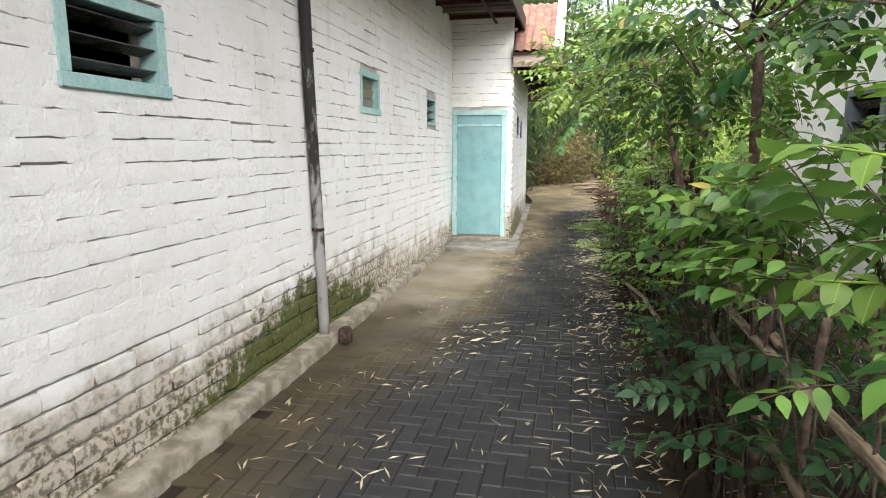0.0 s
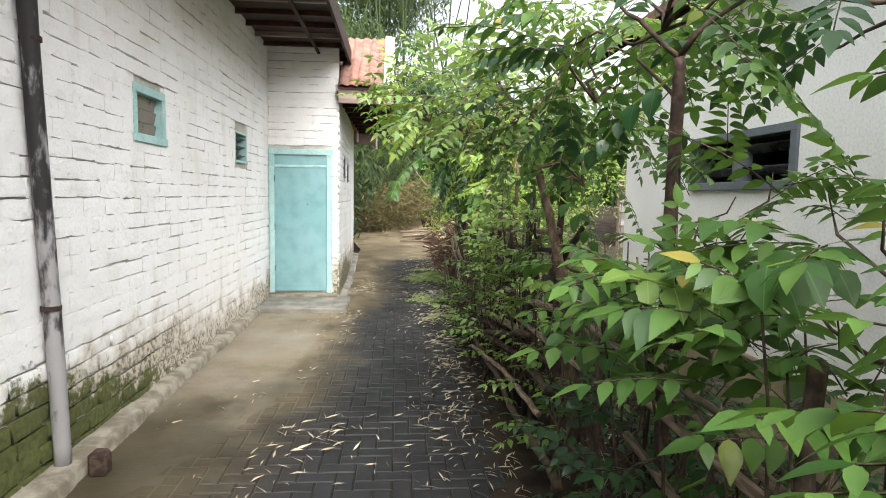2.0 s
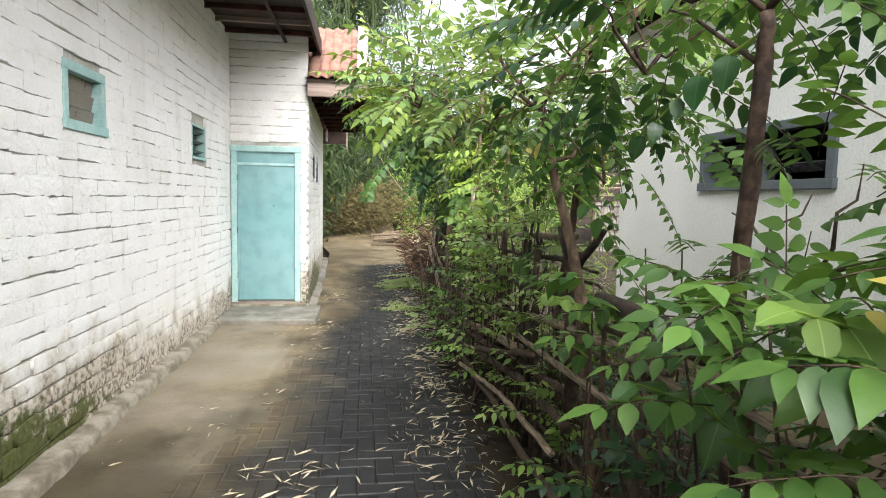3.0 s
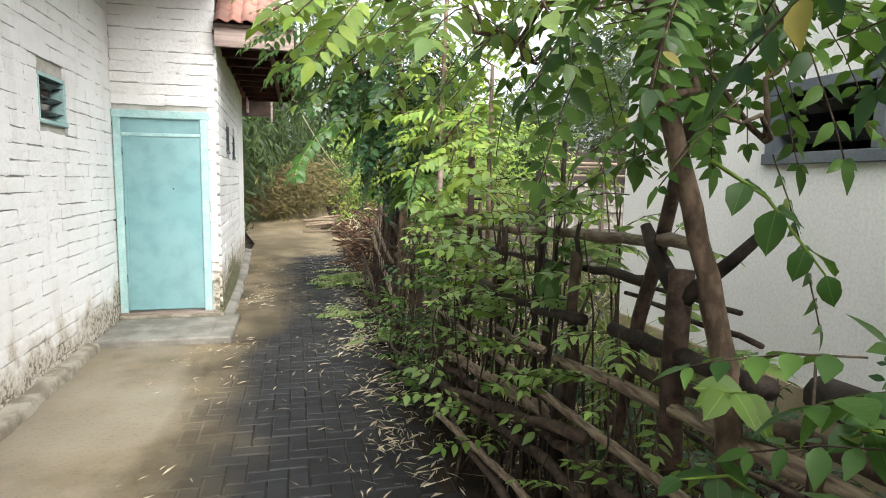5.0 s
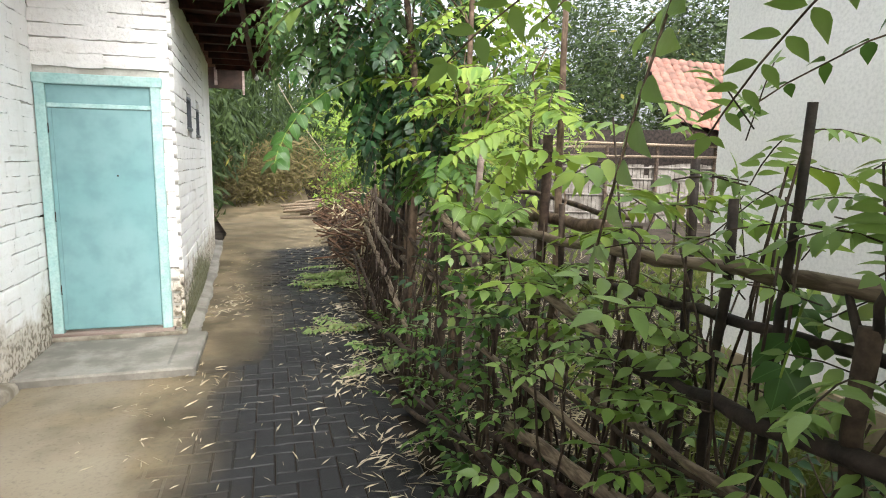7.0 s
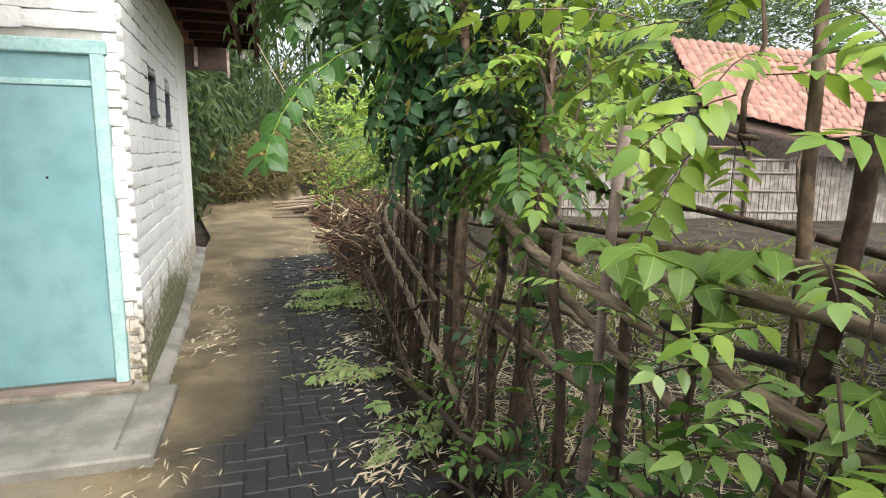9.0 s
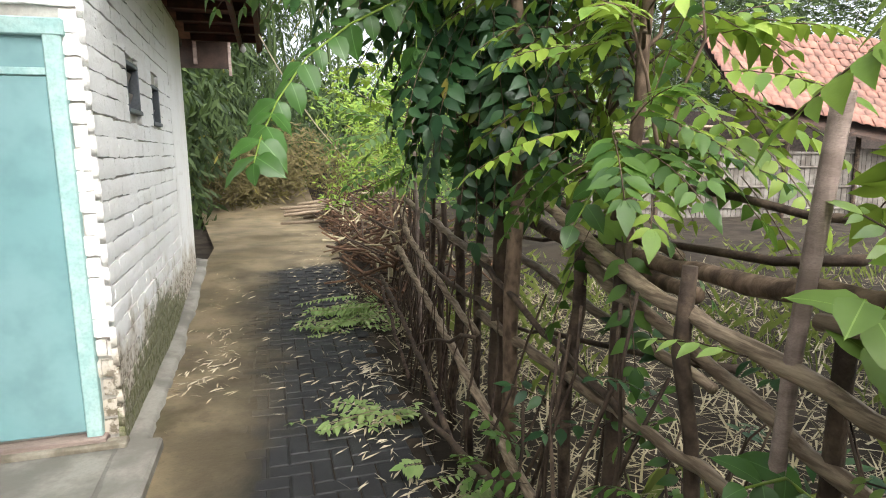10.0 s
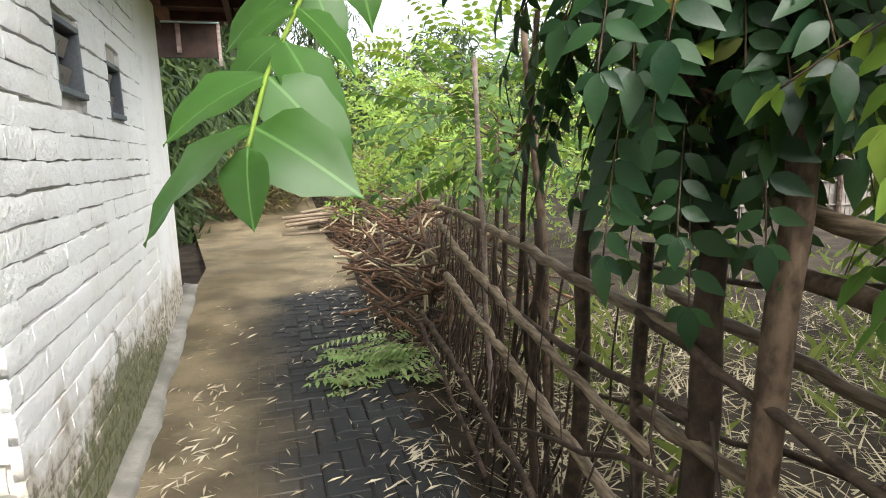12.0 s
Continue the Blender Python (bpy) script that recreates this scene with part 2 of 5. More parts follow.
def big_leaf_material(name, dark, light, gloss):
    """A large leaf seen close: midrib, side veins, waxy skin."""
    m = leaf_material(name, dark, light, gloss)
    t = m.node_tree
    b = t.nodes["Principled BSDF"]
    tc = t.nodes.new("ShaderNodeTexCoord")
    sp = t.nodes.new("ShaderNodeSeparateXYZ")
    t.links.new(tc.outputs["Object"], sp.inputs[0])

    def calc(op, a, c):
        q = t.nodes.new("ShaderNodeMath")
        q.operation = op
        for s, v in zip(q.inputs, (a, c)):
            if isinstance(v, float):
                s.default_value = v
            else:
                t.links.new(v, s)
        return q.outputs[0]
    ax = calc("ABSOLUTE", sp.outputs[0], 0.0)
    wave = calc("SINE", calc("SUBTRACT", calc("MULTIPLY", sp.outputs[1], 62.0), calc("MULTIPLY", ax, 55.0)), 0.0)
    rib = calc("LESS_THAN", ax, 0.012)
    bp = t.nodes.new("ShaderNodeBump")
    bp.inputs["Strength"].default_value, bp.inputs["Distance"].default_value = 0.1, 0.0008
    t.links.new(calc("SUBTRACT", calc("MULTIPLY", wave, 0.12), calc("MULTIPLY", rib, 2.0)), bp.inputs["Height"])
    t.links.new(bp.outputs[0], b.inputs["Normal"])
    src = b.inputs["Base Color"].links[0].from_socket
    mx = t.nodes.new("ShaderNodeMix")
    mx.data_type = "RGBA"
    t.links.new(calc("MULTIPLY", rib, 0.6), mx.inputs[0])
    t.links.new(src, mx.inputs[6])
    mx.inputs[7].default_value = (*[min(1.0, 1.8 * v + 0.03) for v in light], 1.0)
    t.links.new(mx.outputs[2], b.inputs["Base Color"])
    return m


M_BIGLEAF = big_leaf_material("broad_leaf", (0.016, 0.052, 0.012), (0.05, 0.12, 0.022), 0.34)
M_BIGLEAF_YOUNG = big_leaf_material("broad_leaf_young", (0.05, 0.11, 0.018), (0.14, 0.22, 0.04), 0.4)
M_BIGLEAF_DARK = big_leaf_material("broad_leaf_dark", (0.01, 0.042, 0.012), (0.022, 0.075, 0.02), 0.28)
M_PAVER = paver_material("damp_paver")
M_SILT = silt_material("wet_silt")
M_PLASTIC = simple("grey_plastic", (0.3, 0.3, 0.34), (0.2, 0.2, 0.22), 9, 0.4, 0.1)


# ---- geometry helpers ----
class Geo:
    """Gathers vertices and faces for one mesh."""
    def __init__(self):
        self.v, self.f = [], []

    def add(self, verts, faces):
        k = len(self.v)
        self.v += [tuple(p) for p in verts]
        self.f += [tuple(k + i for i in q) for q in faces]
        return self

    def box(self, x0, x1, y0, y1, z0, z1, b=0.0):
        if b <= 0:
            p = [(x, y, z) for x in (x0, x1) for y in (y0, y1) for z in (z0, z1)]
            return self.add(p, [(0, 1, 3, 2), (4, 6, 7, 5), (0, 4, 5, 1), (2, 3, 7, 6), (0, 2, 6, 4), (1, 5, 7, 3)])
        bm = bmesh.new()
        bmesh.ops.create_cube(bm, size=1.0, matrix=Matrix.Translation(((x0 + x1) / 2, (y0 + y1) / 2, (z0 + z1) / 2)) @ Matrix.Diagonal((x1 - x0, y1 - y0, z1 - z0, 1)))
        bmesh.ops.bevel(bm, geom=bm.edges[:], offset=b, segments=1, affect="EDGES")
        bm.verts.index_update()
        self.add([v.co for v in bm.verts], [[v.index for v in q.verts] for q in bm.faces])
        bm.free()
        return self

    def tube(self, pts, radii, sides=8):
        pts = [Vector(p) for p in pts]
        rings = []
        for i, p in enumerate(pts):
            d = (pts[min(i + 1, len(pts) - 1)] - pts[max(i - 1, 0)]).normalized()
            a = d.orthogonal() if abs(d.z) > 0.9 else d.cross(Vector((0, 0, 1)))
            if abs(d.z) > 0.9:
                a = d.cross(Vector((0, 1, 0)))
            a.normalize()
            c = d.cross(a)
            r = radii[i] if isinstance(radii, (list, tuple)) else radii
            rings.append([p + (a * math.cos(2 * math.pi * k / sides) + c * math.sin(2 * math.pi * k / sides)) * r for k in range(sides)])
        vs = [q for ring in rings for q in ring]
        fs = [(i * sides + k, i * sides + (k + 1) % sides, (i + 1) * sides + (k + 1) % sides, (i + 1) * sides + k)
              for i in range(len(rings) - 1) for k in range(sides)]
        fs += [tuple(range(sides))[::-1], tuple((len(rings) - 1) * sides + k for k in range(sides))]
        return self.add(vs, fs)

    def leaf(self, base, way, side, length, width, fold=0.25, bend=0.25):
        """One ovate leaflet: way points to its tip, side across it."""
        way, side = way.normalized(), side.normalized()
        up = way.cross(side) * -1
        if up.z < 0:
            up = -up
        row = lambda s, w: (base + way * (s * length) - up * (bend * s * s * length), side * (w * width / 2), up * (fold * w * width / 2))
        v = [base]
        for s, w in ((0.1, 0.5), (0.3, 0.96), (0.52, 0.94), (0.78, 0.46)):
            m, a, h = row(s, w)
            v += [m, m + a + h, m - a + h]
        v.append(row(1.0, 0)[0])
        f = [(0, 1, 2), (0, 3, 1), (1, 4, 5, 2), (1, 3, 6, 4), (4, 7, 8, 5), (4, 6, 9, 7), (7, 10, 11, 8), (7, 9, 12, 10), (10, 13, 11), (10, 12, 13)]
        return self.add(v, f)

    def mesh(self, name, smooth=False, weld=False):
        me = bpy.data.meshes.new(name)
        me.from_pydata(self.v, [], self.f)
        if weld:
            bm = bmesh.new()
            bm.from_mesh(me)
            bmesh.ops.remove_doubles(bm, verts=bm.verts[:], dist=0.0005)
            bm.to_mesh(me)
            bm.free()
        if smooth:
            me.polygons.foreach_set("use_smooth", [True] * len(me.polygons))
        me.update()
        return me


def part(name, geo, material, parent=None, label="", smooth=False):
    me = geo if isinstance(geo, bpy.types.Mesh) else geo.mesh(name, smooth, name.startswith('wall'))
    if not me.materials:
        me.materials.append(material)
    ob = new(name, me)
    if parent is not None:
        ob.parent = parent
    if label:
        ob["label"] = label
    return ob


def thing(name, label, category, group="", kind="", at=(0, 0, 0)):
    ob = new(name)
    ob.location = at
    return tagged(ob, label, category, group, kind)


def U(a, b):
    return random.uniform(a, b)


def rot(v, axis, deg):
    return Matrix.Rotation(radians(deg), 3, axis) @ v


def wobbly(a, b, n, amp):
    a, b = Vector(a), Vector(b)
    return [a.lerp(b, i / n) + (Vector((U(-1, 1), U(-1, 1), U(-1, 1))) * amp if 0 < i < n else Vector()) for i in range(n + 1)]


def frond(g, stem, base, way, length, pairs, leaf_len, droop=0.5, wide=0.5, terminal=True):
    """A pinnate leaf: leaflets in pairs along a bowed stalk."""
    way = way.normalized()
    pts, p, d = [base], Vector(base), way.copy()
    for i in range(pairs + 1):
        d = (d + Vector((0, 0, -droop / (pairs + 1)))).normalized()
        p = p + d * (length / (pairs + 1))
        pts.append(p)
    if stem is not None:
        stem.tube(pts[::2] + ([pts[-1]] if len(pts) % 2 == 0 else []), 0.0022, 3)
    flat = way.cross(Vector((0, 0, 1)))
    flat = flat.normalized() if flat.length > 0.05 else Vector((1, 0, 0))
    flat = rot(flat, way, U(-35, 35))
    for i in range(1, len(pts)):
        d = (pts[i] - pts[i - 1]).normalized()
        s = (flat - d * flat.dot(d)).normalized()
        size = leaf_len * (0.65 + 0.5 * math.sin(math.pi * min(1, 0.15 + i / len(pts)))) * U(0.85, 1.12)
        for sg in (1, -1):
            w = (s * sg + d * U(0.25, 0.6) + Vector((0, 0, U(-0.45, 0.0)))).normalized()
            across = d - w * d.dot(w)
            g.leaf(pts[i] + s * sg * 0.004, w, across, size, size * wide * U(0.85, 1.1), U(0.05, 0.35), U(0.05, 0.35))
    if terminal:
        d = (pts[-1] - pts[-2]).normalized()
        g.leaf(pts[-1], d, (flat - d * flat.dot(d)), leaf_len * 1.1, leaf_len * wide * 1.05, 0.15, 0.2)


def ball(c, r):
    while True:
        v = Vector((U(-1, 1), U(-1, 1), U(-1, 1)))
        if v.length <= 1:
            return Vector((c[0] + v.x * r[0], c[1] + v.y * r[1], c[2] + v.z * r[2])), v


# ---- large structure ----
def wall_cells(u_cuts, z_cuts, holes, box):
    """Solid pieces of a wall round its openings; box(u0, u1, z0, z1) builds one."""
    for u0, u1 in zip(u_cuts, u_cuts[1:]):
        for z0, z1 in zip(z_cuts, z_cuts[1:]):
            uc, zc = (u0 + u1) / 2, (z0 + z1) / 2
            if not any(a < uc < b and c < zc < d for a, b, c, d in holes):
                box(u0, u1, z0, z1)


WX, DY, SX = -2.05, 9.88, -1.04
MAIN_HOLES = [(2.11, 2.7, 1.88, 2.22), (5.53, 6.05, 1.97, 2.3), (8.13, 8.65, 1.93, 2.28)]
SIDE_HOLES = [(10.79, 11.15, 1.85, 2.16), (11.73, 12.04, 1.81, 2.11)]

g = Geo()
cuts = sorted({-4.0, 9.88} | {v for h in MAIN_HOLES for v in h[:2]})
zc = sorted({-0.2, 3.75} | {v for h in MAIN_HOLES for v in h[2:]})
wall_cells(cuts, zc, MAIN_HOLES, lambda a, b, c, d: g.box(WX - 0.17, WX - 0.02, a, b, c, d))
wall_main = tagged(part("wall_west", g, M_JOINT), "whitewashed brick wall with mossy foot", "wall", kind="structure")

g = Geo()
wall_cells([WX, -2.02, -1.14, SX - 0.012], [-0.2, 0.14, 2.2, 3.75], [(-2.03, -1.13, 0.1, 2.21)], lambda a, b, c, d: g.box(a, b, DY + 0.02, DY + 0.17, c, d))
wall_door = tagged(part("wall_north", g, M_JOINT), "whitewashed brick wall round the teal door", "wall", kind="structure")

g = Geo()
cuts = sorted({DY + 0.17, 13.9} | {v for h in SIDE_HOLES for v in h[:2]})
zc = sorted({-0.2, 3.0} | {v for h in SIDE_HOLES for v in h[2:]})
wall_cells(cuts, zc, SIDE_HOLES, lambda a, b, c, d: g.box(SX - 0.17, SX - 0.02, a, b, c, d))
wall_side = tagged(part("wall_east", g, M_JOINT), "whitewashed brick side wall along the path", "wall", kind="structure")
SIDE_TURN = Matrix.Translation((SX, DY, 0)) @ Matrix.Rotation(radians(1.2), 4, "Z") @ Matrix.Translation((-SX, -DY, 0))
wall_side.data.transform(SIDE_TURN)
plaster = part("plaster_end", Geo().box(SX - 0.019, SX + 0.006, 12.75, 13.9, -0.1, 2.915, 0.004), M_WALL2, wall_side, "smooth white plastered wall end")
plaster.data.transform(SIDE_TURN)

g = Geo().box(-5.2, -5.05, -4, 15, -0.2, 3.75).box(-5.05, WX - 0.17, -4.15, -4, -0.2, 3.75).box(-5.05, SX - 0.19, 13.75, 13.9, -0.2, 3.0)
g.box(-5.05, WX - 0.17, DY + 0.02, DY + 0.17, -0.2, 3.75)
tagged(part("wall_rear", g, M_MORTAR), "plain rear walls of the brick building", "wall", kind="structure")
tagged(part("ceiling", Geo().box(-5.05, WX - 0.17, -4, DY, 3.6, 3.72).box(-5.05, SX - 0.17, DY + 0.17, 14.9, 2.92, 3.0), M_DARKWOOD), "dark boarded ceiling inside", "ceiling", kind="structure")
tagged(part("floor", Geo().box(-5.05, WX - 0.17, -4, DY, -0.15, 0.05).box(-5.05, SX - 0.17, DY + 0.17, 14.9, -0.15, 0.05), M_CEMENT), "dim cement floor inside", "floor", kind="structure")


def rise(y):
    """The path climbs a little past the side wall."""
    k = max(0.0, min(1.0, (y - 11.3) / 3.2))
    return 0.2 * k * k * (3 - 2 * k)


def rough_strip(name, label, x0, x1, y0, y1, h, material, seed, sx=0.0):
    """A low cement footing with a crumbled edge; sx shifts it sideways over its length."""
    rng = random.Random(seed)
    n = int((y1 - y0) / 0.07)
    vs, fs = [], []
    for i in range(n + 1):
        y = y0 + (y1 - y0) * i / n
        o = sx * i / n
        w, t = noise.noise((y * 1.7, seed, 0)) * 0.03 + rng.uniform(-0.008, 0.008), noise.noise((y * 2.3, seed, 5)) * 0.025 + rng.uniform(-0.006, 0.006)
        b = rise(y)
        vs += [(x0 + o, y, -0.1), (x0 + o, y, b + h + 0.02), ((x0 + x1) / 2 + o, y, b + h + t * 0.6), (x1 + o + w - 0.018, y, b + h + t - 0.005), (x1 + o + w, y, b + h * 0.7 + t), (x1 + o + w + 0.015, y, -0.1)]
    for i in range(n):
        fs += [(i * 6 + k, i * 6 + k + 1, i * 6 + k + 7, i * 6 + k + 6) for k in range(5)]
    return tagged(part(name, Geo().add(vs, fs), material, None, "", True), label, "footing", kind="structure")


rough_strip("footing_1", "crumbling cement footing at the foot of the brick wall", WX - 0.02, WX + 0.205, -3.0, 8.85, 0.095, M_CEMENT, 3, -0.1)
rough_strip("footing_2", "narrow pale cement footing along the side wall", SX - 0.02, SX + 0.12, 9.0, 14.5, 0.06, M_PALECEMENT, 8, -0.12)

# added out of view: blocks low sky and sun from the start of the path
tagged(part("wall_south", Geo().box(WX, 2.3, -4.15, -4.0, -0.2, 3.6), M_MORTAR), "unseen plain grey wall added to shade the start of the path", "wall", kind="structure")


# ground: one sheet, rising behind the far end of the path
vs, fs = [], []
xs = [-400, -120, -40, -15, -8, -5, -3, -2] + [-1.5 + 0.5 * i for i in range(36)] + [18, 25, 45, 120, 400]
ys = [-300, -80, -20, -8] + [-4 + 0.5 * i for i in range(80)] + [38, 45, 60, 120, 500]
for y in ys:
    for x in xs:
        h = -0.05 + 0.03 * noise.noise((x * 0.9, y * 0.9, 0)) * (1 if x > 0.4 else 0.2)
        if x > 0.55:
            h += 0.05 * noise.noise((x * 1.9, y * 1.9, 3))
        far = max(0.0, min(1.0, (y - 18.5 - 0.3 * max(0, -x)) / 6))
        h += far * far * 1.1 + rise(y)
        vs.append((x, y, h))
w = len(xs)
fs = [(j * w + i, j * w + i + 1, (j + 1) * w + i + 1, (j + 1) * w + i) for j in range(len(ys) - 1) for i in range(w - 1)]
tagged(part("ground", Geo().add(vs, fs), M_SOIL, None, "", True), "dark bare soil with scraps of leaf", "ground", kind="structure")


def edge_right(y):
    return 0.4 + 0.014 * y + 0.03 * math.sin(y * 1.3)


# smooth silted end of the path and the silt film on the pavers
vs, fs = [], []
nx, ny = 84, 300
for j in range(ny + 1):
    y = -2 + 26 * j / ny
    for i in range(nx + 1):
        right = edge_right(y)
        left = WX + 0.1 if y < 9 else SX - 0.02 - max(0, y - 15.5) * 0.14
        x = left + (right - left) * i / nx
        n1, n2 = noise.noise((x * 1.5, y * 0.7, 2)), noise.noise((x * 6, y * 4, 7))
        if y < 9.1:
            line = -1.12 + 0.055 * (y - 6) + 0.02 * math.sin(y * 5) + 0.012 * noise.noise((y * 4, 3, 1))
            h = 0.004 + 0.012 * max(-1.6, min(1, (line - x) * 2.2)) + 0.006 * n1 + 0.0025 * n2 - max(0, 5.6 - y) * 0.012
            h += 0.014 * math.exp(-((x - line) / 0.03) ** 2) * max(0, min(1, (y - 5.4) / 1.2)) * max(0.2, 0.75 + n2)
        else:
            h = 0.001 + 0.011 * max(-1.5, min(1, (-0.47 - x) * 4)) + 0.005 * n1 + 0.002 * n2
        h += max(0, min(0.03, (y - 13.7 - 0.3 * n1) * 0.06)) + rise(y)
        h += max(0.0, min(1.0, (y - 18.5 - 0.3 * max(0, -x)) / 6)) ** 2 * 1.1
        vs.append((x, y, h))
fs = [(j * (nx + 1) + i, j * (nx + 1) + i + 1, (j + 1) * (nx + 1) + i + 1, (j + 1) * (nx + 1) + i) for j in range(ny) for i in range(nx)]
tagged(part("silt_film", Geo().add(vs, fs), M_SILT, None, "", True), "tan silt and cement smeared over the path", "silt", kind="structure")
pavement = tagged(part("pavement", Geo().box(WX + 0.12, SX, -2.5, 9.0, -0.12, -0.012).box(SX, 0.5, -2.5, 9.9, -0.12, -0.012).box(SX + 0.02, 0.58, 9.9, 14.4, -0.12, -0.012), M_SOIL),
                  "herringbone block pavement, dark and damp", "pavement", kind="structure")

# ---- door, windows, roofs of the brick building ----
door = thing("door_1", "closed teal painted plank door in a teal frame", "door", kind="structure", at=(-1.58, DY, 0.1))


def world_part(name, geo, material, parent, label="", smooth=False):
    """A part given in world places, under a thing that stands elsewhere."""
    ob = part(name, geo, material, parent, label, smooth)
    at = Vector(parent.location) + (Vector(parent.parent.location) if parent.parent else Vector())
    ob.data.transform(Matrix.Translation(-at))
    return ob


F0, F1 = DY - 0.035, DY + 0.07
world_part("door_jamb", Geo().box(-2.035, -1.96, F0, F1, 0.11, 2.2, 0.006), M_TEAL_OLD, door)
world_part("door_jamb", Geo().box(-1.215, -1.14, F0, F1, 0.11, 2.2, 0.006), M_TEAL_OLD, door)
world_part("door_head", Geo().box(-2.045, -1.125, F0 - 0.004, F1, 2.13, 2.21, 0.006), M_TEAL_OLD, door)
world_part("transom_rail", Geo().box(-1.96, -1.215, F0 + 0.012, F1, 1.95, 1.985, 0.004), M_TEAL_OLD, door)
world_part("transom_panel", Geo().box(-1.96, -1.215, F0 + 0.03, F1, 1.985, 2.13), M_TEAL, door)
leaf_ob = world_part("door_leaf", Geo().box(-1.957, -1.218, F0 + 0.022, F0 + 0.06, 0.15, 1.948, 0.004), M_TEAL, door)
k = Geo().box(-1.955, -1.925, F0 + 0.014, F0 + 0.022, 0.152, 1.946, 0.002)
world_part("edge_strip", k, M_TEAL, door)
world_part("keyhole", Geo().tube([(-1.49, F0 + 0.024, 1.42), (-1.49, F0 + 0.017, 1.42)], 0.008, 8), M_DARKWOOD, door, "small dark keyhole")
world_part("door_sill", Geo().box(-2.04, -1.12, F0 - 0.03, F1, 0.085, 0.128, 0.006), M_GREYWOOD, door, "worn wooden sill")
for zz in (0.45, 1.05, 1.75):
    world_part("hinge", Geo().tube([(-1.958, F0 + 0.016, zz), (-1.958, F0 + 0.016, zz + 0.08)], 0.006, 6), M_DARKWOOD, door)
slab = Geo()
slab.box(-2.03, -0.86, 8.91, DY - 0.01, -0.1, 0.075, 0.014)
tagged(part("door_slab", slab, M_PALECEMENT), "smooth grey cement slab before the door", "step", kind="structure")
tagged(part("threshold", Geo().box(-2.04, SX + 0.02, DY - 0.1, DY - 0.012, 0.07, 0.105, 0.008), M_CEMENT), "cement threshold below the door", "step", kind="structure")


def louvre_window(name, label, x, y0, y1, z0, z1, slats, frame_w, material, sign=1, proud=0.012, slat_mat=None, mullion=False, tilt=72):
    """A framed opening in a wall along y, with tilted slats."""
    w = thing(name, label, "window", kind="structure", at=(x, (y0 + y1) / 2, z0))
    xa, xb = sorted((x + sign * proud, x - sign * 0.1))
    fw = frame_w
    world_part("window_head", Geo().box(xa, xb, y0 - fw, y1 + fw, z1, z1 + fw, 0.004), material, w)
    world_part("window_sill", Geo().box(min(xa, xa + sign * 0.01), max(xb, xb + sign * 0.01), y0 - fw - 0.01, y1 + fw + 0.01, z0 - fw, z0, 0.004), material, w)
    for ya in ((y0 - fw, y0), (y1, y1 + fw)):
        world_part("window_jamb", Geo().box(xa, xb, ya[0], ya[1], z0, z1, 0.004), material, w)
    bays = [(y0, y1)]
    if mullion:
        m = (y0 + y1) / 2
        world_part("mullion", Geo().box(xa, xb, m - fw / 2, m + fw / 2, z0, z1, 0.004), material, w)
        bays = [(y0, m - fw / 2), (m + fw / 2, y1)]
    for a, b in bays:
        for i in range(slats):
            zz = z0 + (z1 - z0) * (i + 0.5) / slats
            s = Geo().box(-0.003, 0.003, a + 0.004, b - 0.004, -0.045, 0.045)
            ob = world_part("slat", s, slat_mat or M_GLASS_DARK, w)
            ob.data.transform(Matrix.Translation((x - sign * 0.05 - w.location[0], 0, zz - z0)) @ Matrix.Rotation(radians(tilt * sign), 4, "Y") @ Matrix.Translation((w.location[0], 0, z0)))
    return w


louvre_window("window_1", "teal framed louvre window, dark inside", WX, 2.15, 2.68, 1.9, 2.2, 3, 0.062, M_TEAL_OLD)
louvre_window("window_2", "small teal framed window with dusty slats", WX, 5.57, 6.02, 1.99, 2.28, 3, 0.062, M_TEAL_OLD, slat_mat=M_SLAT, tilt=12)
louvre_window("window_3", "small teal edged window with dark slats", WX, 8.16, 8.63, 1.95, 2.26, 3, 0.028, M_TEAL_OLD, proud=0.005)
louvre_window("window_4", "small dark louvre window with grey frame", SX - 0.022, 10.81, 11.13, 1.87, 2.14, 2, 0.03, M_GREYPAINT, proud=0.004, slat_mat=M_SLAT, tilt=20)
louvre_window("window_5", "small dark louvre window with grey frame", SX - 0.042, 11.75, 12.02, 1.83, 2.09, 2, 0.03, M_GREYPAINT, proud=0.004, slat_mat=M_SLAT, tilt=20)

# rain pipe on the wall, with a broken brick under it
pipe = thing("rain_pipe", "worn black and grey downpipe on the white wall", "pipe", at=(WX + 0.045, 4.38, 0.05))
pts = [(WX + 0.055, 4.4 - 0.055 * z + 0.008 * math.sin(z * 2.2), z) for z in [0.07 + 0.13 * i for i in range(28)]]
world_part("pipe", Geo().tube(pts, [0.043 + 0.003 * noise.noise((0, 0, p[2] * 5)) for p in pts], 12), M_PIPE, pipe, "", True)
for zz in (0.95, 2.3):
    world_part("clamp", Geo().tube([(WX + 0.055, 4.4 - 0.055 * zz, zz), (WX + 0.055, 4.4 - 0.055 * zz, zz + 0.025)], 0.049, 12), M_DARKWOOD, pipe)
tagged(part("broken_brick", Geo().box(-1.89, -1.79, 4.42, 4.52, -0.01, 0.135, 0.02), M_RUST), "broken dark red brick at the foot of the pipe", "brick")

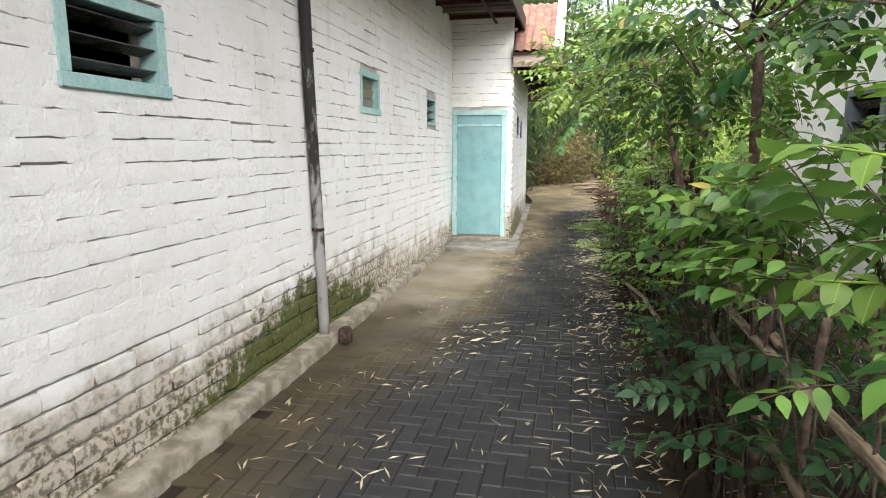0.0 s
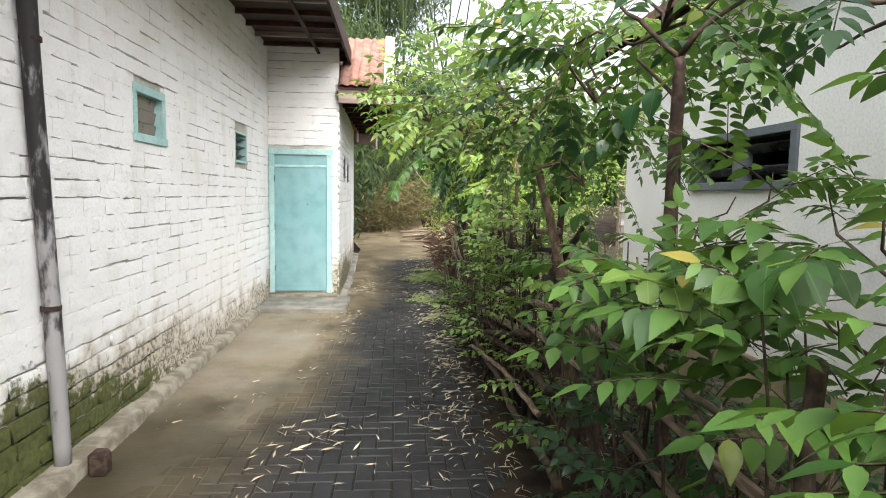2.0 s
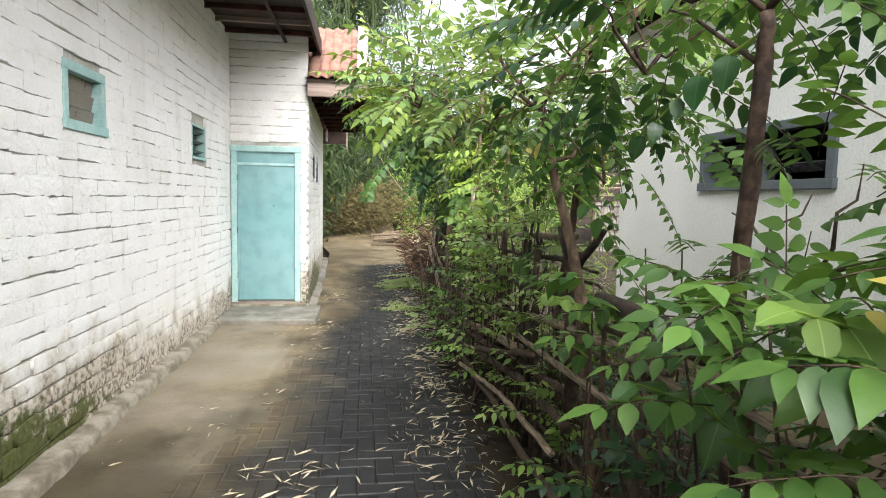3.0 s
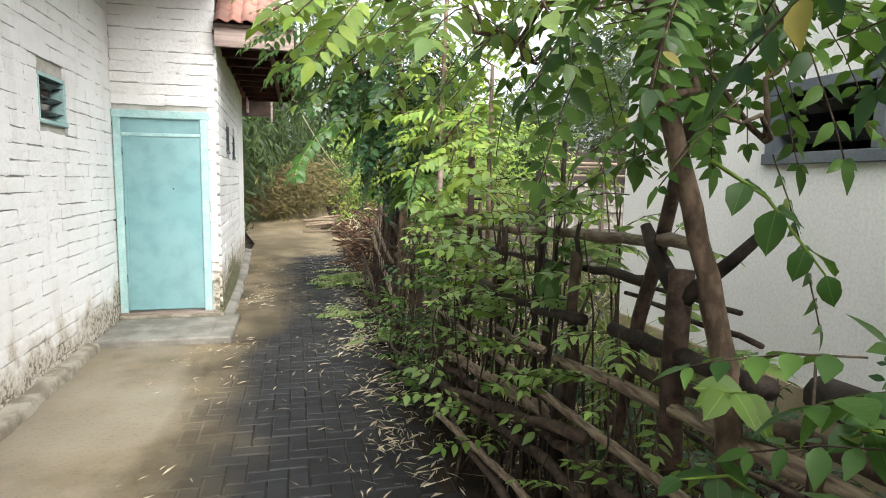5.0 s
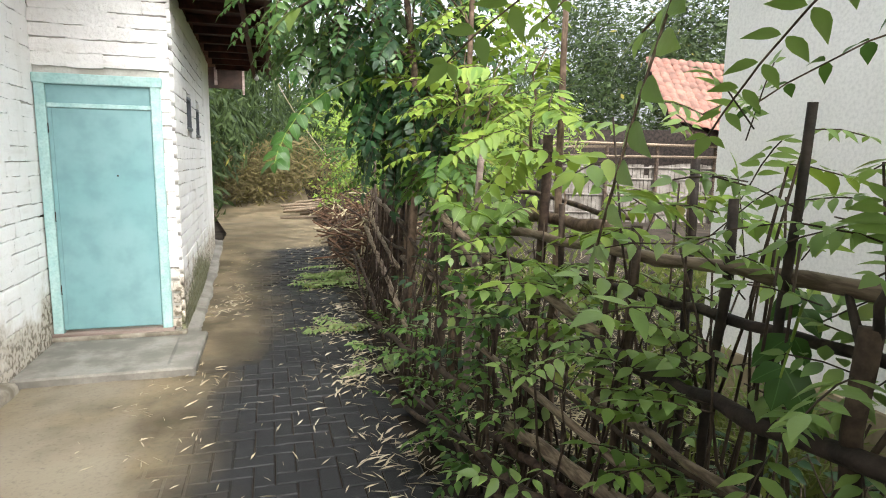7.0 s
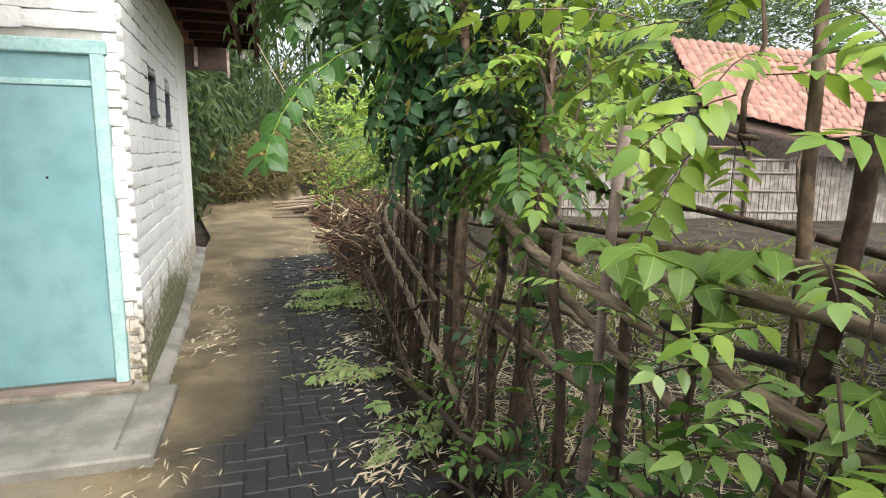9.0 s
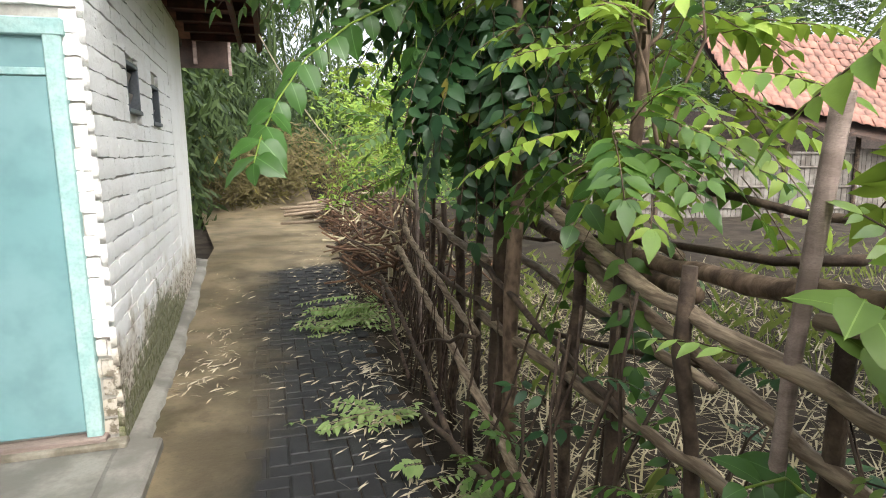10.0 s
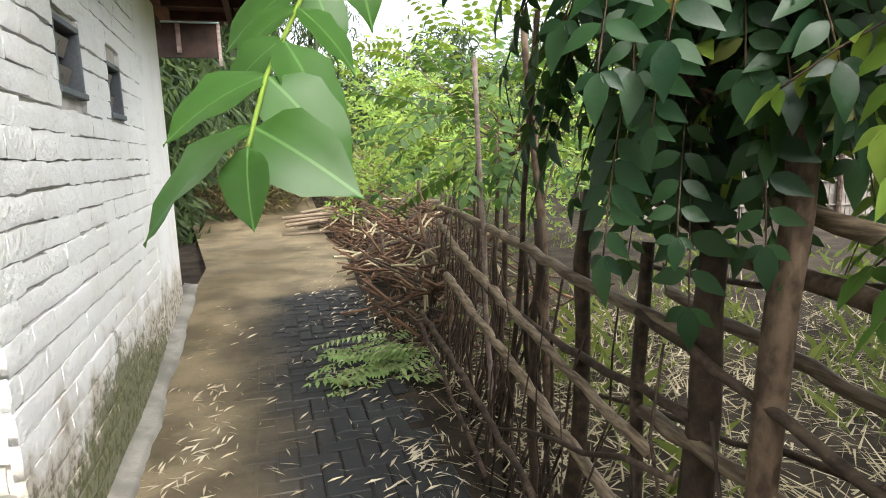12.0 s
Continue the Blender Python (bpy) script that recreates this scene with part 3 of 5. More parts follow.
# upper eave of the long wall
eave = thing("upper_eave", "dark weathered wooden eave over the brick wall", "roof", kind="structure", at=(-1.5, 4, 3.6))
world_part("boarding", Geo().box(WX - 0.4, -0.93, -4, 10.25, 3.66, 3.69), M_DARKWOOD, eave)
for i in range(30):
    y = -3.8 + i * 0.48
    if y < 10.2:
        world_part("rafter", Geo().box(WX - 0.17, -0.95, y, y + 0.045, 3.6, 3.66, 0.004), M_REDWOOD if i % 3 else M_GREYWOOD, eave)
world_part("batten", Geo().box(-1.35, -1.31, -4, 10.2, 3.56, 3.58), M_DARKWOOD, eave)
world_part("fascia", Geo().box(-0.93, -0.895, -4, 10.28, 3.5, 3.72, 0.004), M_DARKWOOD, eave)
world_part("end_board", Geo().box(WX - 0.3, -0.93, 10.25, 10.28, 3.55, 3.72), M_DARKWOOD, eave)

# terracotta slopes
def tile_mesh(wd, ln):
    g = Geo()
    prof = [(-0.5, 0.0), (-0.32, 0.024), (-0.1, 0.03), (0.1, 0.012), (0.3, 0.0), (0.5, 0.004)]
    vs = []
    for s in (0, 1):
        vs += [(a * wd, s * ln, h) for a, h in prof] + [(a * wd, s * ln, h - 0.012) for a, h in prof]
    n = len(prof)
    fs = [(i, i + 1, 2 * n + i + 1, 2 * n + i) for i in range(n - 1)] + [(n + i + 1, n + i, 3 * n + i, 3 * n + i + 1) for i in range(n - 1)]
    fs += [(i + 1, i, n + i, n + i + 1) for i in range(n - 1)]
    return g.add(vs, fs).mesh("roof_tile", True)


def tiled_slope(owner, o, u, v, nu, nv, seed, sag=0.0, v_end=None):
    """Overlapping pantiles, from the eave corner o along u (eave) and v (up the slope)."""
    rng = random.Random(seed)
    o, u, v = Vector(o), Vector(u), Vector(v)
    wd, ln = u.length / nu, v.length / nv
    me = tile_mesh(wd * 1.12, ln * 1.25)
    me.materials.append(M_TILE)
    nrm = u.cross(v).normalized()
    base = Matrix((u.normalized(), v.normalized(), nrm)).transposed().to_4x4()
    at = Vector(owner.location)
    for j in range(nv):
        for i in range(nu):
            k = (i + 0.5) / nu
            p = o + u * k + (v * (1 - k) + (v_end or v) * k) * (j / nv) + nrm * (0.03 * (rng.random() * 0.3) - sag * math.sin(math.pi * i / nu) * math.sin(math.pi * (j + 1) / nv))
            ob = new("roof_tile", me)
            ob.parent = owner
            tilt = Matrix.Rotation(radians(rng.uniform(2.5, 5)), 4, "X") @ Matrix.Rotation(radians(rng.uniform(-3, 3)), 4, "Z")
            ob.matrix_basis = Matrix.Translation(p - at) @ base @ tilt


low = thing("lower_roof", "terracotta tile roof with a boarded eave and white verge", "roof", kind="structure", at=(-0.7, 11, 3.0))
world_part("soffit", Geo().box(SX - 0.02, -0.27, 9.78, 14.9, 3.0, 3.03), M_REDWOOD, low)
for i in range(9):
    y = 10.0 + i * 0.56
    world_part("rafter", Geo().box(SX - 0.02, -0.3, y, y + 0.055, 2.92, 3.0, 0.004), M_REDWOOD, low)
for xx in (-0.52, -0.31):
    world_part("purlin", Geo().box(xx, xx + 0.05, 9.8, 14.9, 2.865, 2.92, 0.004), M_REDWOOD, low)
world_part("front_board", Geo().box(SX + 0.0, -0.26, 9.735, 9.775, 2.86, 3.07, 0.005), M_GREYWOOD, low, "weathered grey fascia board")
world_part("side_board", Geo().box(-0.27, -0.24, 9.78, 15.0, 2.9, 3.06, 0.004), M_DARKWOOD, low)
world_part("deck", Geo().add([(SX, 9.7, 3.08), (-0.27, 9.7, 3.08), (-0.27, 11.0, 4.0), (SX, 11.0, 4.0), (SX, 9.7, 3.05), (-0.27, 9.7, 3.05), (-0.27, 11.0, 3.97), (SX, 11.0, 3.97)], [(0, 1, 2, 3), (7, 6, 5, 4), (0, 4, 5, 1), (1, 5, 6, 2), (2, 6, 7, 3), (3, 7, 4, 0)]), M_DARKWOOD, low)
world_part("deck", Geo().add([(-5.2, 10.3, 3.5), (SX, 10.3, 3.5), (SX, 11.0, 4.0), (-5.2, 11.0, 4.0), (-5.2, 10.3, 3.47), (SX, 10.3, 3.47), (SX, 11.0, 3.97), (-5.2, 11.0, 3.97)], [(0, 1, 2, 3), (7, 6, 5, 4), (0, 4, 5, 1), (1, 5, 6, 2), (2, 6, 7, 3), (3, 7, 4, 0)]), M_TILE, low)
world_part("gable", Geo().add([(-0.5, 9.9, 3.04), (-0.5, 14.6, 3.04), (-0.5, 11.0, 3.96), (-0.54, 9.9, 3.04), (-0.54, 14.6, 3.04), (-0.54, 11.0, 3.96)], [(0, 1, 2), (5, 4, 3), (0, 3, 4, 1), (1, 4, 5, 2), (2, 5, 3, 0)]), M_GREYWOOD, low)
world_part("back_slope", Geo().add([(-5.2, 11.0, 4.02), (-0.27, 11.0, 4.02), (-0.27, 15.1, 3.08), (-5.2, 15.1, 3.08), (-5.2, 11.0, 3.98), (-0.27, 11.0, 3.98), (-0.27, 15.1, 3.04), (-5.2, 15.1, 3.04)], [(0, 1, 2, 3), (7, 6, 5, 4), (0, 4, 5, 1), (1, 5, 6, 2), (2, 6, 7, 3)]), M_TILE, low)
tiled_slope(low, (SX + 0.02, 9.66, 3.09), (0.65, 0, 0), (0, 1.34, 0.94), 5, 9, 4)
world_part("verge", Geo().add([(-0.4, 9.66, 3.1), (-0.26, 9.66, 3.1), (-0.26, 11.02, 4.05), (-0.4, 11.02, 4.05), (-0.4, 9.66, 3.19), (-0.26, 9.66, 3.17), (-0.26, 11.02, 4.12), (-0.4, 11.02, 4.14)], [(3, 2, 1, 0), (4, 5, 6, 7), (0, 1, 5, 4), (1, 2, 6, 5), (3, 0, 4, 7), (2, 3, 7, 6)]), M_HOUSE, low, "white cement verge")
tealb = thing("rear_eave", "small red boarded eave with a faded teal gutter board", "roof", kind="structure", at=(-0.9, 16, 3.2))
world_part("gutter_board", Geo().box(-1.75, -0.7, 15.95, 16.0, 3.2, 3.27, 0.004), M_TEAL_OLD, tealb)
# red boards given the dark wood colour to hold the shade under the eave
world_part("boarding", Geo().box(-1.75, -0.7, 16.02, 16.05, 2.8, 3.22), M_DARKWOOD, tealb)
world_part("bracket", Geo().box(-1.2, -1.15, 15.97, 16.02, 2.85, 3.22, 0.004), M_GREYWOOD, tealb)
world_part("roof_board", Geo().box(-1.75, -0.65, 15.1, 16.6, 3.3, 3.35), M_DARKWOOD, tealb)
world_part("post", Geo().box(-0.73, -0.69, 16.0, 16.04, 2.7, 3.3, 0.003), M_GREYWOOD, tealb)
bulb = thing("lamp_bulb", "white bulb hanging under the eave", "lamp", at=(-0.45, 13.9, 2.75))
world_part("cord", Geo().tube([(-0.45, 13.9, 2.92), (-0.45, 13.9, 2.8)], 0.006, 5), M_DARKWOOD, bulb)
world_part("glass", Geo().tube([(-0.45, 13.9, 2.8 - 0.012 * i) for i in range(9)], [0.014, 0.015, 0.02, 0.028, 0.033, 0.034, 0.03, 0.02, 0.004], 10), M_HOUSE, bulb, "", True)
rope = thing("rope", "thin cord tied from the eave down to the bushes", "cord", at=(-0.3, 14, 2.7))
world_part("cord", Geo().tube([Vector((-0.28, 13.6, 2.88)).lerp(Vector((0.75, 14.6, 1.5)), i / 8) - Vector((0, 0, 0.12 * math.sin(math.pi * i / 8))) for i in range(9)], 0.008, 5), M_STRAW, rope)

# ---- white house beyond the fence ----
HX = 2.3
house = thing("white_house", "plain white plastered house with a grey louvre window", "house", at=(4.5, 2, 0))
hz = (4.7, 6.02, 1.67, 2.08)
g = Geo()
wall_cells([-4, hz[0], hz[1], 7.48], [-0.2, 0.55, hz[2], hz[3], 3.2], [hz], lambda a, b, c, d: g.box(HX, HX + 0.15, a, b, c, d))
world_part("wall", g, M_HOUSE, house)
world_part("wall", Geo().box(HX + 0.15, 8, 7.33, 7.48, -0.2, 3.2).box(7.85, 8, -4, 7.33, -0.2, 3.2).box(HX + 0.15, 7.85, -4, -3.85, -0.2, 3.2), M_HOUSE, house)
world_part("plinth", Geo().box(HX - 0.02, HX - 0.001, -4, 7.49, -0.2, 0.5, 0.006), M_PLINTH, house, "yellowish stained plinth")
world_part("ceiling", Geo().box(HX, 8, -4, 7.48, 3.2, 3.28), M_DARKWOOD, house)
rf = Geo().add([(1.95, -4.5, 3.1), (1.95, 8.1, 3.1), (5.2, 8.1, 5.2), (5.2, -4.5, 5.2), (1.95, -4.5, 3.18), (1.95, 8.1, 3.18), (5.2, 8.1, 5.28), (5.2, -4.5, 5.28)], [(3, 2, 1, 0), (4, 5, 6, 7), (0, 1, 5, 4), (1, 2, 6, 5), (3, 0, 4, 7)])
rf.add([(8.85, -4.5, 2.85), (8.85, 8.1, 2.85), (5.2, 8.1, 5.2), (5.2, -4.5, 5.2), (8.85, -4.5, 2.93), (8.85, 8.1, 2.93), (5.2, 8.1, 5.28), (5.2, -4.5, 5.28)], [(0, 1, 2, 3), (7, 6, 5, 4), (4, 5, 1, 0), (5, 6, 2, 1), (7, 4, 0, 3)])
world_part("roof", rf, M_TILE, house)
for i in range(20):
    y = -4.3 + i * 0.64
    world_part("rafter", Geo().add([(1.97, y, 3.04), (2.6, y, 3.45), (2.6, y + 0.06, 3.45), (1.97, y + 0.06, 3.04), (1.97, y, 3.11), (2.6, y, 3.52), (2.6, y + 0.06, 3.52), (1.97, y + 0.06, 3.11)], [(0, 1, 2, 3), (7, 6, 5, 4), (0, 4, 5, 1), (2, 6, 7, 3), (0, 3, 7, 4)]), M_DARKWOOD, house)
louvre_window("window_6", "wide blue-grey framed louvre window in the white house", HX, hz[0] + 0.06, hz[1] - 0.06, hz[2] + 0.05, hz[3] - 0.05, 2, 0.06, M_GREYPAINT, sign=-1, proud=0.025, mullion=True, tilt=55)

# ---- shed with a tile roof and woven walls ----
shed = thing("bamboo_shed", "low shed of weathered woven bamboo under terracotta tiles", "shed", at=(9, 17, 0))
P0, P1 = Vector((6.3, 18.1, 0)), Vector((11.3, 15.95, 0))
du = (P1 - P0).normalized()
dn = Vector((du.y, -du.x, 0))
rng = random.Random(5)
x = 0.0
while x < (P1 - P0).length + 2.6:
    wd = rng.uniform(0.06, 0.1)
    p = P0 + du * x
    top = 1.55 + 0.1 * noise.noise((x, 0, 0)) - (0.25 if rng.random() < 0.06 else 0)
    gg = Geo()
    q = [p, p + du * wd, p + du * wd + dn * 0.01, p + dn * 0.01]
    gg.add([(a.x, a.y, 0.02) for a in q] + [(a.x, a.y, top) for a in q], [(0, 1, 5, 4), (1, 2, 6, 5), (2, 3, 7, 6), (3, 0, 4, 7), (4, 5, 6, 7)])
    world_part("strip", gg, M_WEAVE, shed)
    x += wd + rng.uniform(0.004, 0.02)
for zz in (0.35, 0.8, 1.2, 1.48):
    world_part("lath", Geo().tube([P0 + dn * 0.03 + Vector((0, 0, zz)), P1 + dn * 0.03 + Vector((0, 0, zz))], 0.025, 6), M_WEAVE, shed)
BL, TL, BR = Vector((8.93, 16.6, 2.6)), Vector((9.38, 18.46, 4.3)), Vector((12.3, 14.9, 1.7))
tiled_slope(shed, BL - (BR - BL) * 0.02, (BR - BL) * 1.5, TL - BL, 24, 12, 9, 0.1, Vector((0.45, 3.0, 2.7)))
back = [BL, BL + (BR - BL) * 1.5, BL + (BR - BL) * 1.5 + Vector((0.45, 3.0, 2.7)), TL]
world_part("roof_deck", Geo().add([p - Vector((0, 0, 0.24)) for p in back] + [p - Vector((0, 0, 0.29)) for p in back], [(0, 1, 2, 3), (7, 6, 5, 4), (0, 4, 5, 1), (1, 5, 6, 2), (2, 6, 7, 3), (3, 7, 4, 0)]), M_DARKWOOD, shed)
for t in (0.0, 0.28, 0.5, 0.75, 1.0):
    p = P0.lerp(P1, t) + dn * 0.06
    world_part("post", Geo().tube([p, p + Vector((0, 0, 2.0))], 0.05, 7), M_BRANCH, shed)
for zz, off in ((1.75, 0), (1.95, 0.1), (2.1, -0.1)):
    world_part("pole", Geo().tube([P0 + dn * 0.1 + Vector((0, 0, zz)), P0.lerp(P1, 0.75) + dn * 0.1 + Vector((0, off, zz + off))], 0.035, 6), M_BAMBOO, shed)
q = [P0 - dn * 3 + Vector((0, 0, 0)), P1 - dn * 3, P1 + du * 4 - dn * 3]
# near-black colour paints the shade under the shed roof; nothing is burnt here
world_part("rear_wall", Geo().add([(P0.x, P0.y, 0), (P0 - dn * 4)[:2] + (0,), (P1 - dn * 4 + du * 3)[:2] + (0,), (P0.x, P0.y, 1.5), (P0 - dn * 4)[:2] + (2.6,), (P1 - dn * 4 + du * 3)[:2] + (2.6,)], [(0, 1, 4, 3), (1, 2, 5, 4)]), M_BURNT_SHADE, shed)

# ---- fence of poles and branches ----
def fx(y):
    """Where the fence runs."""
    return 0.66 + 0.012 * max(0, y - 2) + 0.09 * math.exp(-((y - 4.9) / 1.1) ** 2) + (0.13 * max(0, y - 9.9))


fence = thing("pole_fence", "rough fence of bamboo poles and branches lashed to stakes", "fence", at=(0.7, 6, 0))


def bamboo(a, b, r, bow=0.02):
    a, b = Vector(a), Vector(b)
    L = (b - a).length
    n = max(2, int(L / 0.28))
    pts, rad = [], []
    for i in range(n):
        for s, k in ((0.0, 1.14), (0.06, 0.98), (0.5, 0.95), (0.94, 0.98)):
            t = (i + s) / n
            pts.append(a.lerp(b, t) - Vector((0, 0, bow * math.sin(math.pi * t))))
            rad.append(r * k * (1.1 - 0.2 * t))
    pts.append(b)
    rad.append(r * 0.9)
    return Geo().tube(pts, [0.72 * q for q in rad], 9)


def stick(a, b, r, amp=0.02, sides=7, taper=0.7):
    L = (Vector(b) - Vector(a)).length
    n = max(3, int(L / 0.22))
    pts = wobbly(a, b, n, amp)
    return Geo().tube(pts, [r * (1 - (1 - taper) * i / n) * U(0.88, 1.12) for i in range(n + 1)], sides)


def rail(y0, z0, y1, z1, r, kind="bamboo", dx0=0.0, dx1=0.0, label=""):
    a, b = (fx(y0) + dx0 - 0.035, y0, z0), (fx(y1) + dx1 - 0.035, y1, z1)
    if kind == "bamboo":
        world_part("rail", bamboo(a, b, r), M_BAMBOO, fence, label, True)
    elif kind == "burnt":
        world_part("rail", stick(a, b, r * 0.75, 0.015), M_BURNT_SHADE, fence, label or "blackened charred rail", True)
    else:
        world_part("rail", stick(a, b, r * 0.5, 0.02), M_BRANCH, fence, label, True)


# long rails, from the near end to the bend
rail(0.6, 0.93, 3.6, 0.9, 0.026, label="pale bamboo rail")
rail(0.8, 0.55, 3.2, 0.72, 0.024)
rail(1.5, 0.42, 4.9, 0.3, 0.03, "branch", 0.05, -0.05)
rail(4.0, 0.72, 7.2, 0.66, 0.024, dx0=0.05)
rail(3.8, 0.2, 7.6, 0.22, 0.045, "branch", -0.1, -0.15)
rail(5.0, 0.66, 7.9, 0.05, 0.05, "branch", -0.05, -0.22)
rail(7.0, 0.5, 9.6, 0.15, 0.04, "branch", -0.1, -0.2)
rail(6.6, 0.38, 8.6, 0.1, 0.022, "branch", -0.18, -0.25)
rail(9.0, 0.75, 10.6, 0.2, 0.02, "branch", -0.09, -0.16)
# the broken stretch beside the leaning tree
def pole(pts, r, mat, label="", taper=0.85, amp=0.008):
    fine = []
    for a, b in zip(pts, pts[1:]):
        m = max(2, int((Vector(b) - Vector(a)).length / 0.09))
        fine += wobbly(a, b, m, amp)[:-1]
    fine.append(Vector(pts[-1]))
    n = len(fine)
    world_part("rail", Geo().tube(fine, [r * (1 - (1 - taper) * i / n) * U(0.86, 1.14) for i in range(n)], 9), mat, fence, label, True)


random.seed(19)
pole([(0.73, 4.5, 1.39), (0.87, 5.11, 1.35), (0.78, 6.12, 1.3), (0.74, 7.4, 1.26)], 0.021, M_BAMBOO, "pale bamboo rail")
pole([(0.86, 4.9, 1.23), (0.84, 6.0, 1.17), (0.78, 7.2, 1.12)], 0.016, M_BURNT_SHADE, "dark rail")
pole([(0.78, 5.2, 1.03), (0.72, 5.7, 1.0), (0.68, 6.15, 1.02)], 0.022, M_BURNT_SHADE, "charred rail")
pole([(0.6, 5.15, 0.94), (0.64, 5.5, 0.88), (0.84, 6.74, 0.71)], 0.013, M_BAMBOO, "pale bamboo rail")
pole([(0.66, 5.3, 0.86), (0.75, 6.5, 0.7)], 0.009, M_BRANCH)
pole([(0.76, 3.6, 0.98), (0.78, 4.75, 0.89), (0.77, 5.4, 0.82)], 0.026, M_BAMBOO)
pole([(0.82, 3.5, 1.05), (0.8, 4.4, 0.98), (0.82, 5.05, 0.92)], 0.022, M_BRANCH)
pole([(0.78, 4.3, 1.08), (0.8, 5.02, 1.04)], 0.028, M_BURNT_SHADE, "half-burnt pole")
pole([(0.86, 4.5, 1.21), (0.92, 5.21, 1.19), (0.95, 5.6, 1.17)], 0.009, M_BRANCH)
pole([(0.84, 4.4, 1.15), (0.92, 5.15, 1.14)], 0.009, M_RUST, "reddish brown stick")
pole([(0.76, 5.33, 0.57), (0.7, 5.9, 0.56), (0.62, 6.6, 0.5)], 0.031, M_BAMBOO, "thick weathered pole")
pole([(0.7, 4.5, 0.62), (0.74, 5.4, 0.5), (0.6, 6.7, 0.42)], 0.022, M_RUST)
pole([(0.66, 4.3, 0.5), (0.7, 5.4, 0.42), (0.55, 6.5, 0.36)], 0.024, M_BRANCH)
pole([(0.62, 4.4, 0.34), (0.6, 5.4, 0.3), (0.5, 6.4, 0.22)], 0.02, M_BAMBOO)
pole([(0.72, 3.0, 1.13), (0.7, 3.7, 1.15), (0.72, 4.12, 1.14)], 0.04, M_BURNT_SHADE, "thick blackened pole")
pole([(0.66, 2.4, 1.0), (0.7, 3.6, 1.06)], 0.013, M_BAMBOO)
pole([(0.68, 2.2, 0.92), (0.72, 3.9, 0.98)], 0.016, M_BAMBOO)
# the long rails towards the brush heap
PALE = "pale bamboo rail"
pole([(1.09, 12.52, 1.1), (0.84, 11.2, 1.17), (0.76, 10.28, 1.15), (0.74, 9.57, 1.09), (0.73, 9.12, 1.07)], 0.023, M_BAMBOO, PALE)
pole([(0.72, 9.3, 1.08), (0.71, 8.87, 1.0), (0.72, 8.6, 0.93), (0.74, 8.0, 0.8)], 0.014, M_BRANCH, "dark split rail")
pole([(1.06, 12.5, 1.0), (0.8, 11.2, 0.95), (0.71, 10.1, 0.84), (0.7, 9.2, 0.7)], 0.023, M_BAMBOO, PALE)
pole([(0.76, 9.35, 0.76), (0.74, 8.44, 0.79), (0.75, 7.5, 0.8)], 0.022, M_BAMBOO, PALE)
pole([(0.8, 10.9, 0.86), (0.76, 10.5, 0.84), (0.74, 9.76, 0.82), (0.74, 9.1, 0.85)], 0.017, M_BRANCH)
pole([(0.78, 11.4, 0.78), (0.72, 10.2, 0.6), (0.66, 8.87, 0.4), (0.62, 8.3, 0.3)], 0.025, M_BAMBOO, PALE)
pole([(0.86, 9.0, 1.42), (0.76, 8.23, 1.27), (0.75, 7.95, 1.2), (0.76, 7.2, 1.1), (0.76, 6.7, 1.05), (0.78, 6.2, 1.0)], 0.023, M_BAMBOO, PALE)
pole([(0.82, 8.5, 1.24), (0.78, 8.2, 1.17), (0.78, 7.6, 1.03), (0.78, 7.08, 0.88), (0.78, 6.5, 0.9)], 0.021, M_BAMBOO)
pole([(0.84, 8.3, 1.24), (0.82, 7.66, 1.27), (0.82, 6.98, 1.34), (0.84, 6.3, 1.36)], 0.028, M_TRUNK, "thick brown rail")
pole([(1.05, 9.3, 1.41), (1.0, 8.83, 1.34), (0.98, 8.1, 1.25)], 0.021, M_BAMBOO, PALE)
pole([(1.04, 9.3, 1.22), (0.98, 8.8, 1.19), (0.97, 8.0, 1.15)], 0.031, M_TRUNK, "thick brown rail")
pole([(1.06, 9.6, 1.04), (1.02, 9.26, 1.01), (0.98, 8.6, 0.95), (0.96, 7.9, 0.9)], 0.021, M_BAMBOO, PALE)
pole([(0.66, 11.6, 0.5), (0.62, 10.6, 0.42), (0.58, 9.7, 0.3), (0.56, 9.1, 0.12)], 0.018, M_BRANCH)
pole([(0.7, 11.8, 0.36), (0.62, 10.9, 0.25), (0.58, 10.2, 0.1)], 0.014, M_RUST)
# posts that carry it
random.seed(20)
for a, b, r, m in (((0.8, 4.67, -0.06), (0.8, 4.67, 1.3), 0.037, M_RUST), ((0.79, 5.3, -0.06), (0.79, 5.29, 1.28), 0.024, M_BRANCH), ((0.77, 5.36, -0.06), (0.77, 5.33, 0.83), 0.032, M_BURNT_SHADE),
                   ((0.8, 5.75, -0.06), (0.82, 5.7, 1.5), 0.014, M_BURNT_SHADE), ((0.76, 5.55, -0.05), (0.82, 5.5, 1.72), 0.012, M_BURNT_SHADE), ((0.74, 6.05, -0.05), (0.75, 6.0, 1.4), 0.017, M_BRANCH)):
    world_part("stake", stick(a, b, r, 0.012, 10, 0.95), m, fence, "", True)
for a, b, r in (((0.8, 4.67, 1.2), (0.86, 4.45, 1.42), 0.026), ((0.8, 4.67, 1.22), (0.76, 4.8, 1.42), 0.03), ((0.79, 5.3, 1.2), (0.77, 5.24, 1.4), 0.014), ((0.79, 5.3, 1.18), (0.85, 5.4, 1.34), 0.013)):
    world_part("fork", stick(a, b, r, 0.01, 8, 0.6), M_BURNT_SHADE, fence, "", True)
